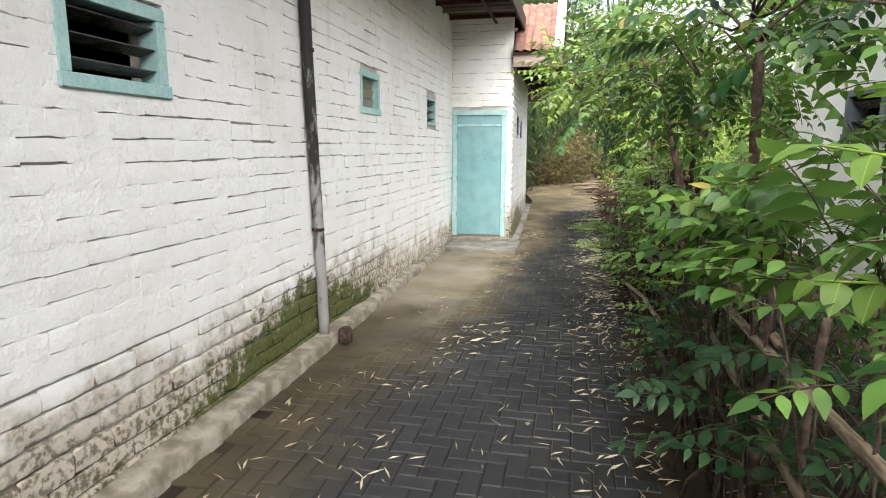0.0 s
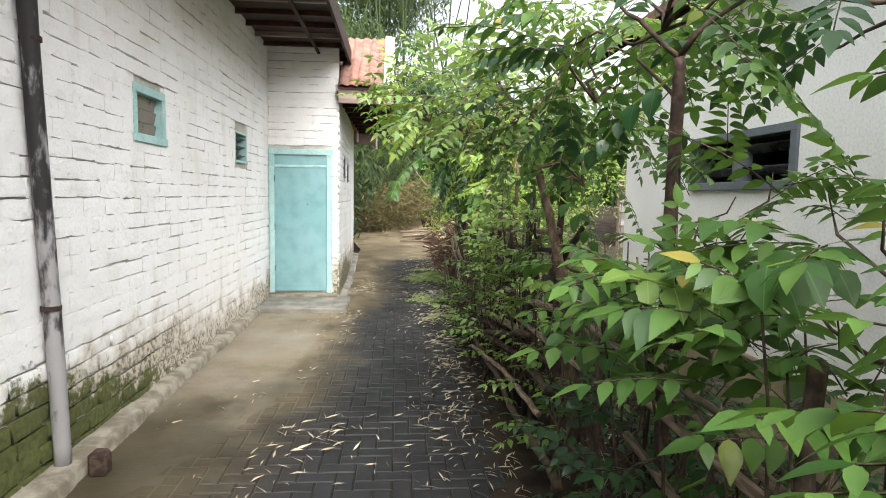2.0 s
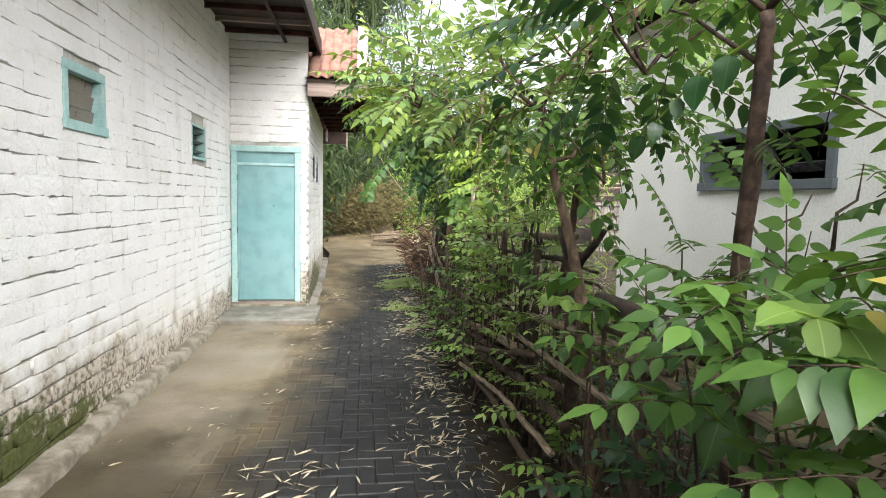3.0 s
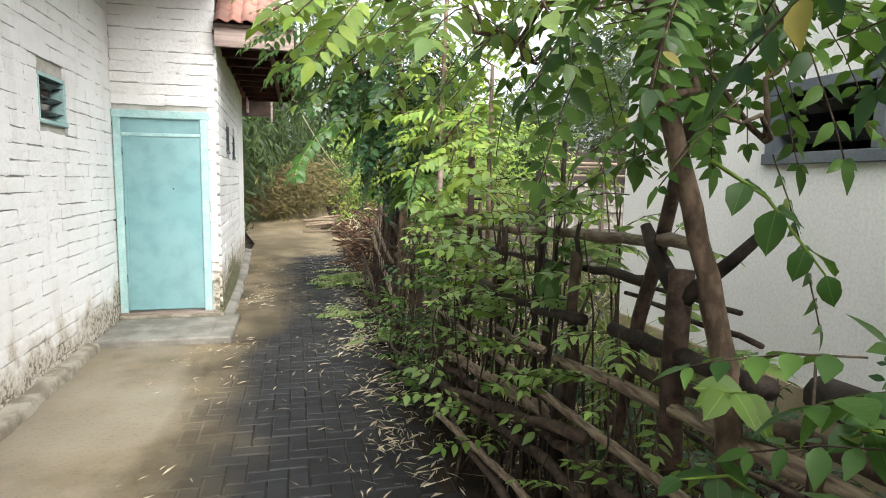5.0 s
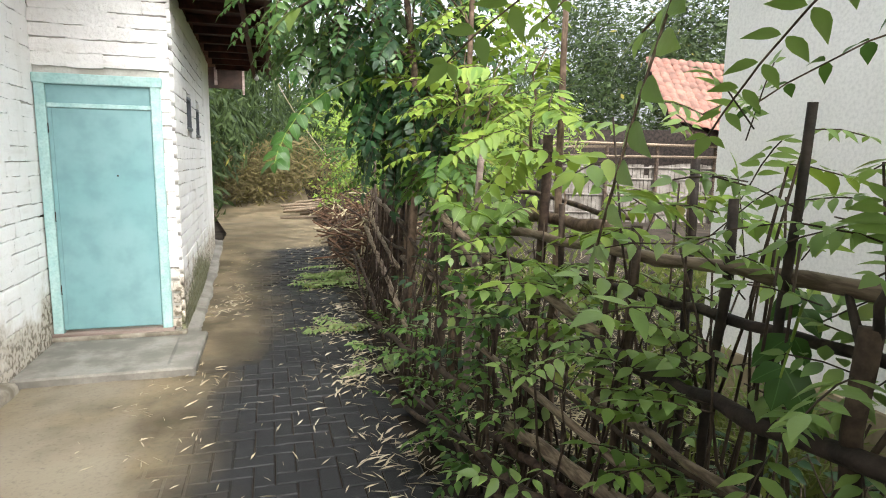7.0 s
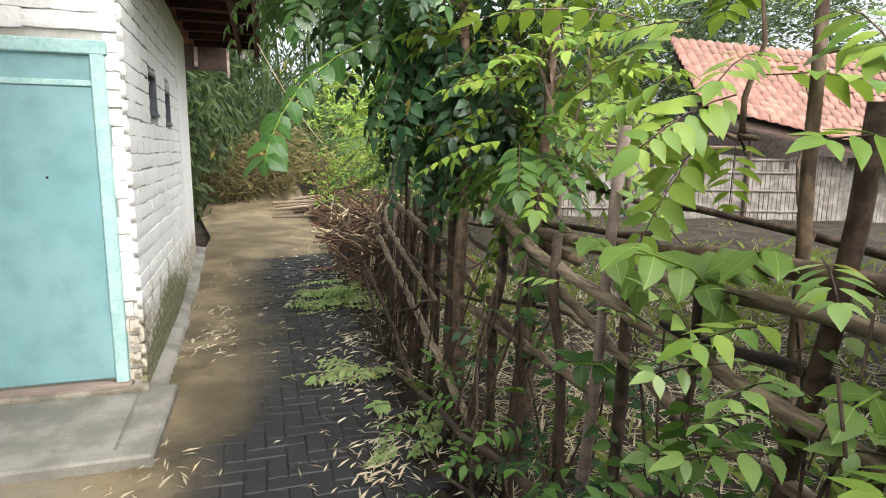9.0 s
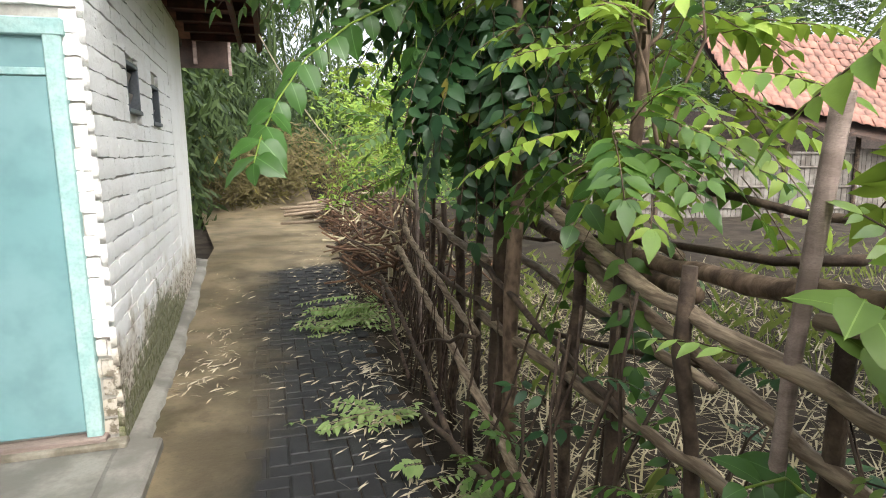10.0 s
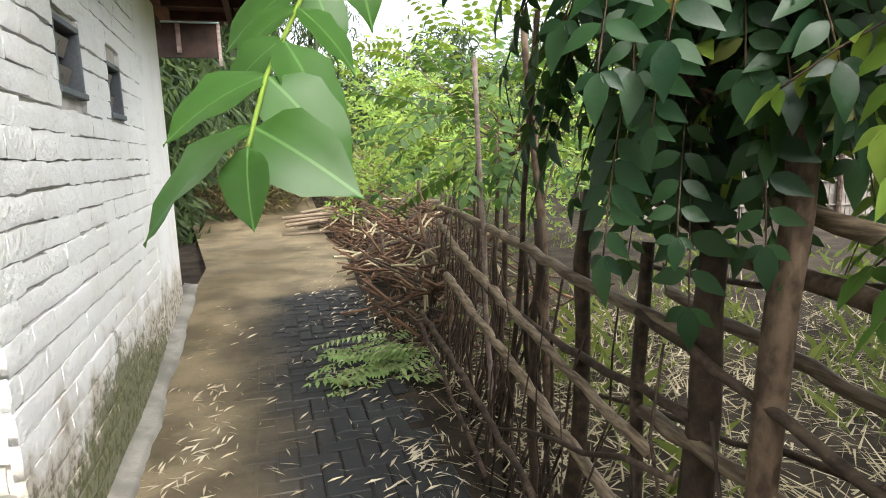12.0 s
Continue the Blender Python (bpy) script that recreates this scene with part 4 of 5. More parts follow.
# second line of poles, further in
for y0, z0, y1, z1, dx in ((6.6, 1.36, 9.6, 1.5, 0.45), (7.6, 1.32, 10.2, 1.05, 0.4), (7.9, 0.95, 9.9, 0.55, 0.35), (4.4, 0.6, 6.6, 0.35, 0.3), (2.4, 0.8, 4.8, 0.75, 0.3), (2.6, 0.3, 5.4, 0.45, 0.2)):
    rail(y0, z0, y1, z1, 0.027, "branch", dx, dx - 0.1)

random.seed(21)
for y, h, r, lean in ((1.25, 1.5, 0.05, 0.05), (1.9, 1.1, 0.03, 0.02), (2.3, 1.25, 0.045, -0.02), (2.75, 0.95, 0.03, 0.03), (3.05, 1.2, 0.028, 0.0),
                      (3.75, 1.2, 0.04, 0.04), (4.15, 1.0, 0.03, -0.03), (6.2, 1.35, 0.025, 0.02),
                      (6.55, 1.42, 0.03, 0.05), (7.0, 1.3, 0.028, 0.0), (7.35, 1.25, 0.045, 0.03), (7.7, 1.3, 0.045, -0.02), (8.08, 1.3, 0.062, 0.03), (8.35, 1.26, 0.05, 0.02), (9.33, 1.27, 0.046, 0.0),
                      (9.75, 1.4, 0.066, 0.02), (10.1, 1.26, 0.044, 0.0), (10.3, 1.15, 0.03, -0.03), (10.75, 1.3, 0.034, 0.0), (11.0, 1.6, 0.03, 0.04), (11.3, 1.35, 0.026, 0.0),
                      (11.6, 1.5, 0.022, 0.03), (11.9, 1.3, 0.026, -0.02), (12.3, 1.45, 0.02, 0.03), (12.7, 1.2, 0.022, 0.0)):
    world_part("stake", stick((fx(y) + U(-0.04, 0.06), y, -0.08), (fx(y) + 0.03 + lean, y + U(-0.06, 0.06), h), r * 0.5, 0.018, 8, 0.85), M_BRANCH, fence, "", True)
# thin uprights and slanting switches
for i in range(70):
    y = U(4.2, 12.8) if i % 4 else U(1.0, 4.2)
    x = fx(y) - U(0.0, 0.24)
    world_part("switch", stick((x, y, -0.03), (fx(y) + U(-0.08, 0.1), y + U(-0.45, 0.45), U(0.5, 1.25)), U(0.006, 0.013), 0.025, 5, 0.5), M_BRANCH, fence, "", True)
for i in range(75):
    y = U(8.7, 13.2)
    x = fx(y) - U(0.02, 0.22)
    world_part("switch", stick((x, y, -0.03), (fx(y) + U(-0.12, 0.06), y + U(-0.35, 0.35), U(0.25, 1.2)), U(0.004, 0.01), 0.03, 5, 0.5), M_BRANCH if i % 3 else M_RUST, fence, "", True)
# leaning stakes that stand free
for a, b, r, m, lab in (((0.8, 5.18, -0.05), (0.83, 4.69, 1.8), 0.023, M_RUST, "reddish brown leaning stake"), ((0.72, 7.56, -0.05), (0.77, 7.42, 1.68), 0.02, M_GREYWOOD, "grey weathered wooden stake"),
                        ((0.82, 6.9, -0.05), (0.76, 6.64, 1.69), 0.024, M_RUST, "brown sawn stake"), ((0.76, 10.42, -0.05), (0.74, 9.98, 2.05), 0.014, M_BRANCH, "slim dark stake"), ((0.78, 10.62, -0.05), (0.77, 10.76, 2.0), 0.014, M_GREYWOOD, "slim grey stake"), ((0.92, 5.95, -0.05), (0.9, 5.95, 1.6), 0.014, M_BURNT_SHADE, "dead dark stake")):
    s = thing("stake", lab + " by the fence", "stake", at=(a[0], a[1], 0))
    world_part("pole", stick(a, b, r, 0.01, 8, 0.9), m, s, "", True)


# ---- trees used as living fence posts ----
def tree(name, label, trunk, radius, limbs, crowns, material, leaf, seed, leaf_len=0.075, bark=None):
    """trunk: way points; limbs: (start index, end, radius); crowns: centre, radii, fronds, droop, leaflet material."""
    random.seed(seed)
    t = thing(name, label, "tree", at=(trunk[0][0], trunk[0][1], 0))
    pts = []
    for a, b in zip(trunk, trunk[1:]):
        pts += wobbly(a, b, 4, 0.006)[:-1]
    pts.append(Vector(trunk[-1]))
    world_part("trunk", Geo().tube(pts, [radius * (1 - 0.45 * i / len(pts)) * U(0.93, 1.07) for i in range(len(pts))], 10), bark or M_TRUNK, t, "", True)
    for i, end, r in limbs:
        a = Vector(trunk[i])
        world_part("limb", Geo().tube(wobbly(a, end, 5, 0.03), [r * 0.62 * (1 - 0.12 * k) for k in range(6)], 7), bark or M_TRUNK, t, "", True)
    for c, rr, count, droop, mat in crowns:
        g, st = Geo(), Geo()
        c = Vector(c)
        for i in range(count):
            p, v = ball(c, rr)
            way = Vector((v.x, v.y, v.z * 0.6 + 0.25 - droop)) + Vector((U(-0.5, 0.5), U(-0.5, 0.5), U(-0.3, 0.3)))
            frond(g, st, p, way, U(0.26, 0.44), random.choice((4, 5, 6, 7)), leaf_len * U(0.75, 1.15), 0.35 + droop * 0.5)
        for i in range(max(3, count // 9)):
            p, v = ball(c, rr)
            st.tube(wobbly(c - Vector((0, 0, rr[2] * 0.6)), p, 4, 0.04), [0.009, 0.008, 0.006, 0.005, 0.003], 5)
        tagged(world_part("crown", g, mat, t, "", True), kind="stuff")
        tagged(world_part("twig_mass", st, bark or M_TRUNK, t, "", True), kind="stuff")
    return t


# main crowns take the lighter leaf, with overhead skylight in its colour
tree("fence_tree", "leafy young tree leaning over the fence", [(0.83, 4.3, -0.05), (0.74, 4.4, 1.1), (0.68, 4.45, 1.4), (0.6, 4.5, 1.75), (0.54, 4.5, 2.0)], 0.034,
     [(4, (0.25, 4.7, 2.2), 0.02), (4, (0.85, 4.6, 2.5), 0.028), (3, (1.1, 4.9, 2.0), 0.02), (4, (0.3, 5.2, 2.6), 0.02)],
     [((0.4, 4.95, 2.15), (0.6, 0.65, 0.3), 95, 0.1, M_LEAF_SKYLIT), ((0.9, 4.9, 2.5), (0.8, 0.8, 0.4), 70, 0.15, M_LEAF_SKYLIT), ((0.0, 4.95, 2.12), (0.36, 0.3, 0.12), 20, 0.1, M_LEAF_YOUNG), ((1.0, 5.0, 1.95), (0.3, 0.3, 0.25), 12, 0.3, M_LEAF), ((0.85, 4.45, 1.8), (0.28, 0.2, 0.25), 8, 0.3, M_LEAF), ((0.75, 4.6, 2.05), (0.45, 0.4, 0.2), 34, 0.5, M_LEAF), ((1.15, 4.75, 2.2), (0.4, 0.4, 0.25), 24, 0.5, M_LEAF)], None, None, 31, 0.068)
tree("fence_tree", "slim tree beside the white house window", [(0.92, 3.48, -0.05), (0.89, 3.45, 1.3), (0.83, 3.31, 1.95), (0.82, 3.3, 2.1)], 0.033,
     [(3, (0.55, 3.5, 2.4), 0.018), (3, (1.15, 3.2, 2.45), 0.02), (2, (0.75, 3.8, 2.3), 0.015), (1, (1.25, 3.6, 1.6), 0.012)],
     [((0.8, 3.4, 2.4), (0.75, 0.7, 0.3), 60, 0.2, M_LEAF), ((0.62, 3.6, 2.1), (0.35, 0.3, 0.2), 14, 0.35, M_LEAF_DARK), ((1.2, 3.5, 1.5), (0.4, 0.4, 0.3), 14, 0.2, M_LEAF)], None, None, 32, 0.078, M_RUST)
tree("fence_tree", "dark stemmed tree near the house", [(1.3, 2.75, -0.05), (1.39, 2.83, 1.6), (1.2, 2.6, 2.2)], 0.036,
     [(1, (1.6, 3.1, 2.3), 0.02), (2, (1.0, 2.3, 2.6), 0.018)],
     [((1.25, 2.7, 2.35), (0.7, 0.8, 0.35), 55, 0.2, M_LEAF_DARK), ((1.4, 1.9, 2.8), (0.6, 0.8, 0.4), 40, 0.2, M_LEAF), ((1.15, 2.5, 1.4), (0.4, 0.6, 0.4), 30, 0.2, M_LEAF)], None, None, 33, 0.08, M_BRANCH)
tree("fence_tree", "tree with heavy dark hanging leaves over the path", [(0.72, 8.86, -0.05), (0.73, 8.85, 0.8), (0.755, 8.82, 1.6), (0.74, 8.86, 2.3), (0.66, 9.0, 3.2)], 0.038,
     [(3, (0.3, 8.9, 2.7), 0.02), (3, (0.9, 9.3, 2.9), 0.02), (4, (0.4, 8.8, 3.4), 0.014), (2, (1.0, 8.7, 2.3), 0.016)],
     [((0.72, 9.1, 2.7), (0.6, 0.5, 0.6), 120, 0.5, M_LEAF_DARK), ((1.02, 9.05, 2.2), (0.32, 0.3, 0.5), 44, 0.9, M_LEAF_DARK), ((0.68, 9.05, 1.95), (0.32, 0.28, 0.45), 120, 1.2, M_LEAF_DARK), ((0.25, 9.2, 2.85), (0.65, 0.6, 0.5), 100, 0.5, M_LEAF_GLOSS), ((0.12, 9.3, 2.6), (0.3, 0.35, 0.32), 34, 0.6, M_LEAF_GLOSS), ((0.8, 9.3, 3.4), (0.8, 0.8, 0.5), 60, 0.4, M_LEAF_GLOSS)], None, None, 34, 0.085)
tree("fence_stump", "thick pollarded living post bound with dry stalks", [(0.77, 9.12, -0.06), (0.775, 9.1, 0.7), (0.78, 9.08, 1.28)], 0.058,
     [(2, (0.95, 9.3, 1.5), 0.04), (2, (0.6, 9.1, 1.42), 0.03)], [], None, None, 35, 0.08, M_BRANCH)
tree("fence_tree", "slim sapling with bright yellow-green leaves", [(0.9, 8.32, -0.05), (0.93, 8.33, 1.2), (0.98, 8.34, 1.9), (1.02, 8.3, 3.2)], 0.029,
     [(2, (1.3, 8.5, 2.3), 0.014), (2, (0.8, 8.0, 2.0), 0.012), (3, (1.3, 8.2, 3.3), 0.01)],
     [((1.15, 8.85, 2.0), (0.5, 0.5, 0.5), 70, 0.35, M_LEAF_YOUNG), ((1.05, 8.3, 1.75), (0.3, 0.35, 0.4), 26, 0.35, M_LEAF_YOUNG), ((0.8, 8.2, 1.5), (0.2, 0.2, 0.22), 16, 0.6, M_LEAF), ((1.15, 8.8, 2.8), (0.6, 0.6, 0.4), 40, 0.3, M_LEAF_YOUNG), ((1.08, 8.5, 2.1), (0.25, 0.25, 0.4), 16, 0.5, M_LEAF_YOUNG)], None, None, 36, 0.085)
tree("sapling", "bright green sapling behind the fence", [(0.95, 6.9, -0.05), (0.98, 6.95, 1.3), (1.0, 7.0, 2.3)], 0.022,
     [(1, (1.2, 7.2, 1.8), 0.01), (2, (0.8, 7.2, 2.5), 0.01)],
     [((0.9, 7.1, 1.85), (0.3, 0.35, 0.35), 16, 0.3, M_LEAF_YOUNG)], None, None, 37, 0.1)
tree("sapling", "small leafy sapling on the fence", [(1.1, 10.6, -0.05), (1.1, 10.7, 1.2), (1.05, 10.8, 2.2)], 0.03,
     [(1, (1.5, 11.2, 1.9), 0.012)], [((1.3, 11.6, 1.75), (0.8, 1.2, 0.4), 90, 0.15, M_LEAF), ((1.7, 12.5, 2.0), (1.2, 1.5, 0.6), 120, 0.15, M_LEAF_YOUNG)], None, None, 38, 0.08)


# ---- shrubs along the foot of the fence ----
def shrub(label, c, r, count, leaf_len, mat, seed, stems=6, droop=0.1):
    random.seed(seed)
    s = thing("shrub", label, "shrub", at=(c[0], c[1], 0))
    g, st = Geo(), Geo()
    for i in range(count):
        p, v = ball(c, r)
        way = Vector((v.x - 0.25, v.y, 0.35 - droop)) + Vector((U(-0.6, 0.6), U(-0.6, 0.6), U(-0.3, 0.4)))
        frond(g, st, p, way, U(0.14, 0.26), random.choice((2, 3, 3, 4)), leaf_len * U(0.75, 1.25), 0.4)
    for i in range(stems):
        p, v = ball(c, r)
        st.tube(wobbly((c[0] + U(-0.12, 0.12), c[1] + U(-0.25, 0.25), -0.03), p, 5, 0.03), [0.008, 0.007, 0.006, 0.005, 0.004, 0.003], 5)
    tagged(world_part("foliage", g, mat, s, "", True), kind="stuff")
    tagged(world_part("stem_mass", st, M_BRANCH, s, "", True), kind="stuff")


LOW = "low green shrub growing through the fence"
for i, (y, z, n, dx) in enumerate(((4.4, 0.45, 20, 0.0), (5.0, 0.5, 18, -0.04), (5.6, 0.55, 20, -0.05), (6.2, 0.55, 24, -0.06), (6.8, 0.55, 24, -0.05), (7.4, 0.45, 20, -0.08), (8.0, 0.35, 12, -0.06), (8.4, 0.25, 10, -0.1))):
    shrub(LOW, (fx(y) + dx, y, z), (0.24, 0.42, 0.45), n, 0.06, M_LEAF_SKYLIT if i in (1, 3) else M_LEAF_MID if i < 4 else M_LEAF, 50 + i)
# the low ones get the dark leaf, as painted shade at the fence foot
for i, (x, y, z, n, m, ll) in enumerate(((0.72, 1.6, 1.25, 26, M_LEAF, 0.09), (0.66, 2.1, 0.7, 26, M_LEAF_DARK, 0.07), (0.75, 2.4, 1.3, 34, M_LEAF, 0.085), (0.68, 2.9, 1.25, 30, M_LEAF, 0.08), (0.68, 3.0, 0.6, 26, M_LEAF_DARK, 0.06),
                                      (0.95, 1.9, 1.75, 30, M_LEAF, 0.085), (0.8, 3.7, 1.2, 24, M_LEAF, 0.07), (0.7, 3.5, 0.45, 18, M_LEAF_DARK, 0.06), (0.85, 5.6, 1.25, 12, M_LEAF_SKYLIT, 0.07), (0.9, 6.1, 1.2, 12, M_LEAF_YOUNG, 0.07), (0.75, 6.8, 0.8, 14, M_LEAF, 0.055))):
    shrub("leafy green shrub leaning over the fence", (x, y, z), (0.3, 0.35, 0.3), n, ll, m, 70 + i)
# skylit leaf copy here too, to lift the brightness along the rails
for i, (y, z, n, dx, m) in enumerate(((4.9, 1.0, 16, 0.05, M_LEAF_SKYLIT), (5.5, 1.0, 20, 0.0, M_LEAF_SKYLIT), (6.1, 1.05, 20, 0.0, M_LEAF_SKYLIT), (6.7, 1.1, 22, 0.0, M_LEAF_SKYLIT), (5.2, 1.4, 20, 0.12, M_LEAF_SKYLIT), (5.8, 1.5, 18, 0.12, M_LEAF_SKYLIT), (7.15, 1.2, 4, 0.0, M_LEAF_SKYLIT))):
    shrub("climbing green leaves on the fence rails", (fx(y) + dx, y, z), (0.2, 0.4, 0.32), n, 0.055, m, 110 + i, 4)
# dark leaf colour stands in for deep shade between fence and house
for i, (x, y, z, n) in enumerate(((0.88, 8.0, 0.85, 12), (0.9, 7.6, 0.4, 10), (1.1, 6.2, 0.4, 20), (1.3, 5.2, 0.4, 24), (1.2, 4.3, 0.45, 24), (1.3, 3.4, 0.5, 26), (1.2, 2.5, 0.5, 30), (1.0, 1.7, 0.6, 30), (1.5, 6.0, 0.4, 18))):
    shrub("glossy green shrub behind the fence, leaves darkened for shade", (x, y, z), (0.35, 0.4, 0.3), n, 0.06, M_LEAF_DARK, 90 + i)


for i, (x, y, z, n, m, ll) in enumerate(((0.8, 5.9, 1.45, 9, M_LEAF_YOUNG, 0.08), (0.85, 6.5, 1.3, 8, M_LEAF_YOUNG, 0.08))):
    shrub("tall shrub with broad bright green leaves", (x, y, z), (0.35, 0.4, 0.35), n, ll, m, 210 + i, 5)
# more dark leaves that paint the shaded interior behind the fence
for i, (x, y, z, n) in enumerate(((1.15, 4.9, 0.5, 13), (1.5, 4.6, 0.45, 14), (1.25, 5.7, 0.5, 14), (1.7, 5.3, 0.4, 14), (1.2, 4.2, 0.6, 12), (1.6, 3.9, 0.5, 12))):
    shrub("weedy undergrowth behind the fence, leaves darkened for shade", (x, y, z), (0.4, 0.5, 0.4), n, 0.05, M_LEAF_DARK, 230 + i, 14)


tuft = thing("grass_tuft", "spiky dark grass clump against the white house wall", "grass", at=(2.1, 6.7, 0))
random.seed(131)
g = Geo()
for i in range(170):
    a = U(0, 2 * math.pi)
    p = Vector((2.08 + U(-0.12, 0.12), 6.75 + U(-0.4, 0.4), 0.0))
    w = Vector((math.cos(a) * 0.5 - 0.2, math.sin(a) * 0.6, 1.0)).normalized()
    L = U(0.45, 0.95)
    s = Vector((-math.sin(a), math.cos(a), 0)) * U(0.005, 0.009)
    g.add([p - s, p + s, p + w * L * 0.55 + s, p + w * L * 0.55 - s, p + w * L * 0.8 + Vector((math.cos(a), math.sin(a), -0.2)) * L * 0.3], [(0, 1, 2, 3), (3, 2, 4)])
tagged(world_part("blade_mass", g, M_GRASS, tuft, "", True), kind="stuff")

# ---- hanging spray over the path, leaf by leaf ----
def big_leaf_mesh():
    g = Geo()
    rows = [(0.0, 0.0), (0.05, 0.32), (0.14, 0.7), (0.27, 0.95), (0.4, 1.0), (0.54, 0.92), (0.68, 0.76), (0.8, 0.5), (0.9, 0.2), (0.95, 0.07), (1.0, 0.0)]
    vs, fs = [], []
    for i, (s, w) in enumerate(rows):
        z0 = -0.28 * s * s
        for k in (-1, -0.5, 0, 0.5, 1):
            vs.append((k * w * (0.325 + 0.012 * math.sin(17 * s + 2 * k)) + 0.02 * math.sin(3 * s), s, z0 + 0.1 * abs(k) * w - 0.05 * k * k * w + 0.022 * k * k * math.sin(15 * s + 2 * k)))
    n = 5
    for i in range(len(rows) - 1):
        fs += [(i * n + k, i * n + k + 1, (i + 1) * n + k + 1, (i + 1) * n + k) for k in range(n - 1)]
    return g.add(vs, fs).mesh("leaf", True)


BIG = big_leaf_mesh()
BIG.materials.append(M_BIGLEAF)


def spray(label, pts, leaf_len, seed, pitch=0.11, mat=None, facing=(0, 0, 1)):
    """A branchlet with large paired leaflets, each its own object."""
    rng = random.Random(seed)
    s = thing("leaf_spray", label, "branch", at=pts[0])
    at = Vector(pts[0])
    P = [Vector(p) for p in pts]
    fine = []
    for a, b in zip(P, P[1:]):
        m = max(2, int((b - a).length / 0.03))
        fine += [a.lerp(b, i / m) for i in range(m)]
    fine.append(P[-1])
    world_part("stalk", Geo().tube(fine, [0.006 - 0.004 * i / len(fine) for i in range(len(fine))], 6), M_LEAF_YOUNG, s, "", True)
    run, last = 0.0, 0.0
    me = BIG
    if mat:
        me = BIG.copy()
        me.materials[0] = mat
    for i in range(1, len(fine)):
        run += (fine[i] - fine[i - 1]).length
        end = i == len(fine) - 1
        if run - last < pitch and not end:
            continue
        last = run
        d = (fine[i] - fine[i - 1]).normalized()
        face = Vector(facing)
        side = d.cross(face).normalized()
        for sg in ((1, -1) if not end else (0,)):
            w = (side * sg * 1.0 + d * (0.55 if sg else 1.0) + Vector((0, 0, rng.uniform(-0.75, -0.2)))).normalized()
            w = (w + Vector((rng.uniform(-0.2, 0.2), rng.uniform(-0.2, 0.2), rng.uniform(-0.2, 0.2)))).normalized()
            up = face + side * sg * 0.3 + Vector((rng.uniform(-0.4, 0.4), rng.uniform(-0.4, 0.4), rng.uniform(-0.2, 0.5)))
            xx = w.cross(up).normalized()
            zz = xx.cross(w)
            L = leaf_len * rng.uniform(0.7, 1.2) * (0.8 if end else 1)
            ob = new("leaf", me)
            ob.parent = s
            ob.matrix_basis = Matrix.Translation(fine[i] - at) @ Matrix((xx, w, zz)).transposed().to_4x4() @ Matrix.Diagonal((L, L, L, 1))
    return s


HANG = "drooping spray of large glossy leaves over the path"
spray(HANG, [(0.62, 9.0, 2.22), (0.3, 8.97, 2.17), (0.09, 8.88, 2.05), (-0.08, 8.78, 1.91), (-0.19, 8.66, 1.75), (-0.25, 8.52, 1.62), (-0.27, 8.42, 1.55)], 0.118, 3, 0.066, None, (-0.2, -0.75, 0.6))
spray(HANG, [(0.65, 9.05, 2.5), (0.42, 9.0, 2.4), (0.36, 8.95, 2.15), (0.35, 8.92, 1.95)], 0.12, 4, 0.07, None, (-0.2, -0.8, 0.5))
YOUNG = "pale young spray of pointed leaves over the fence"
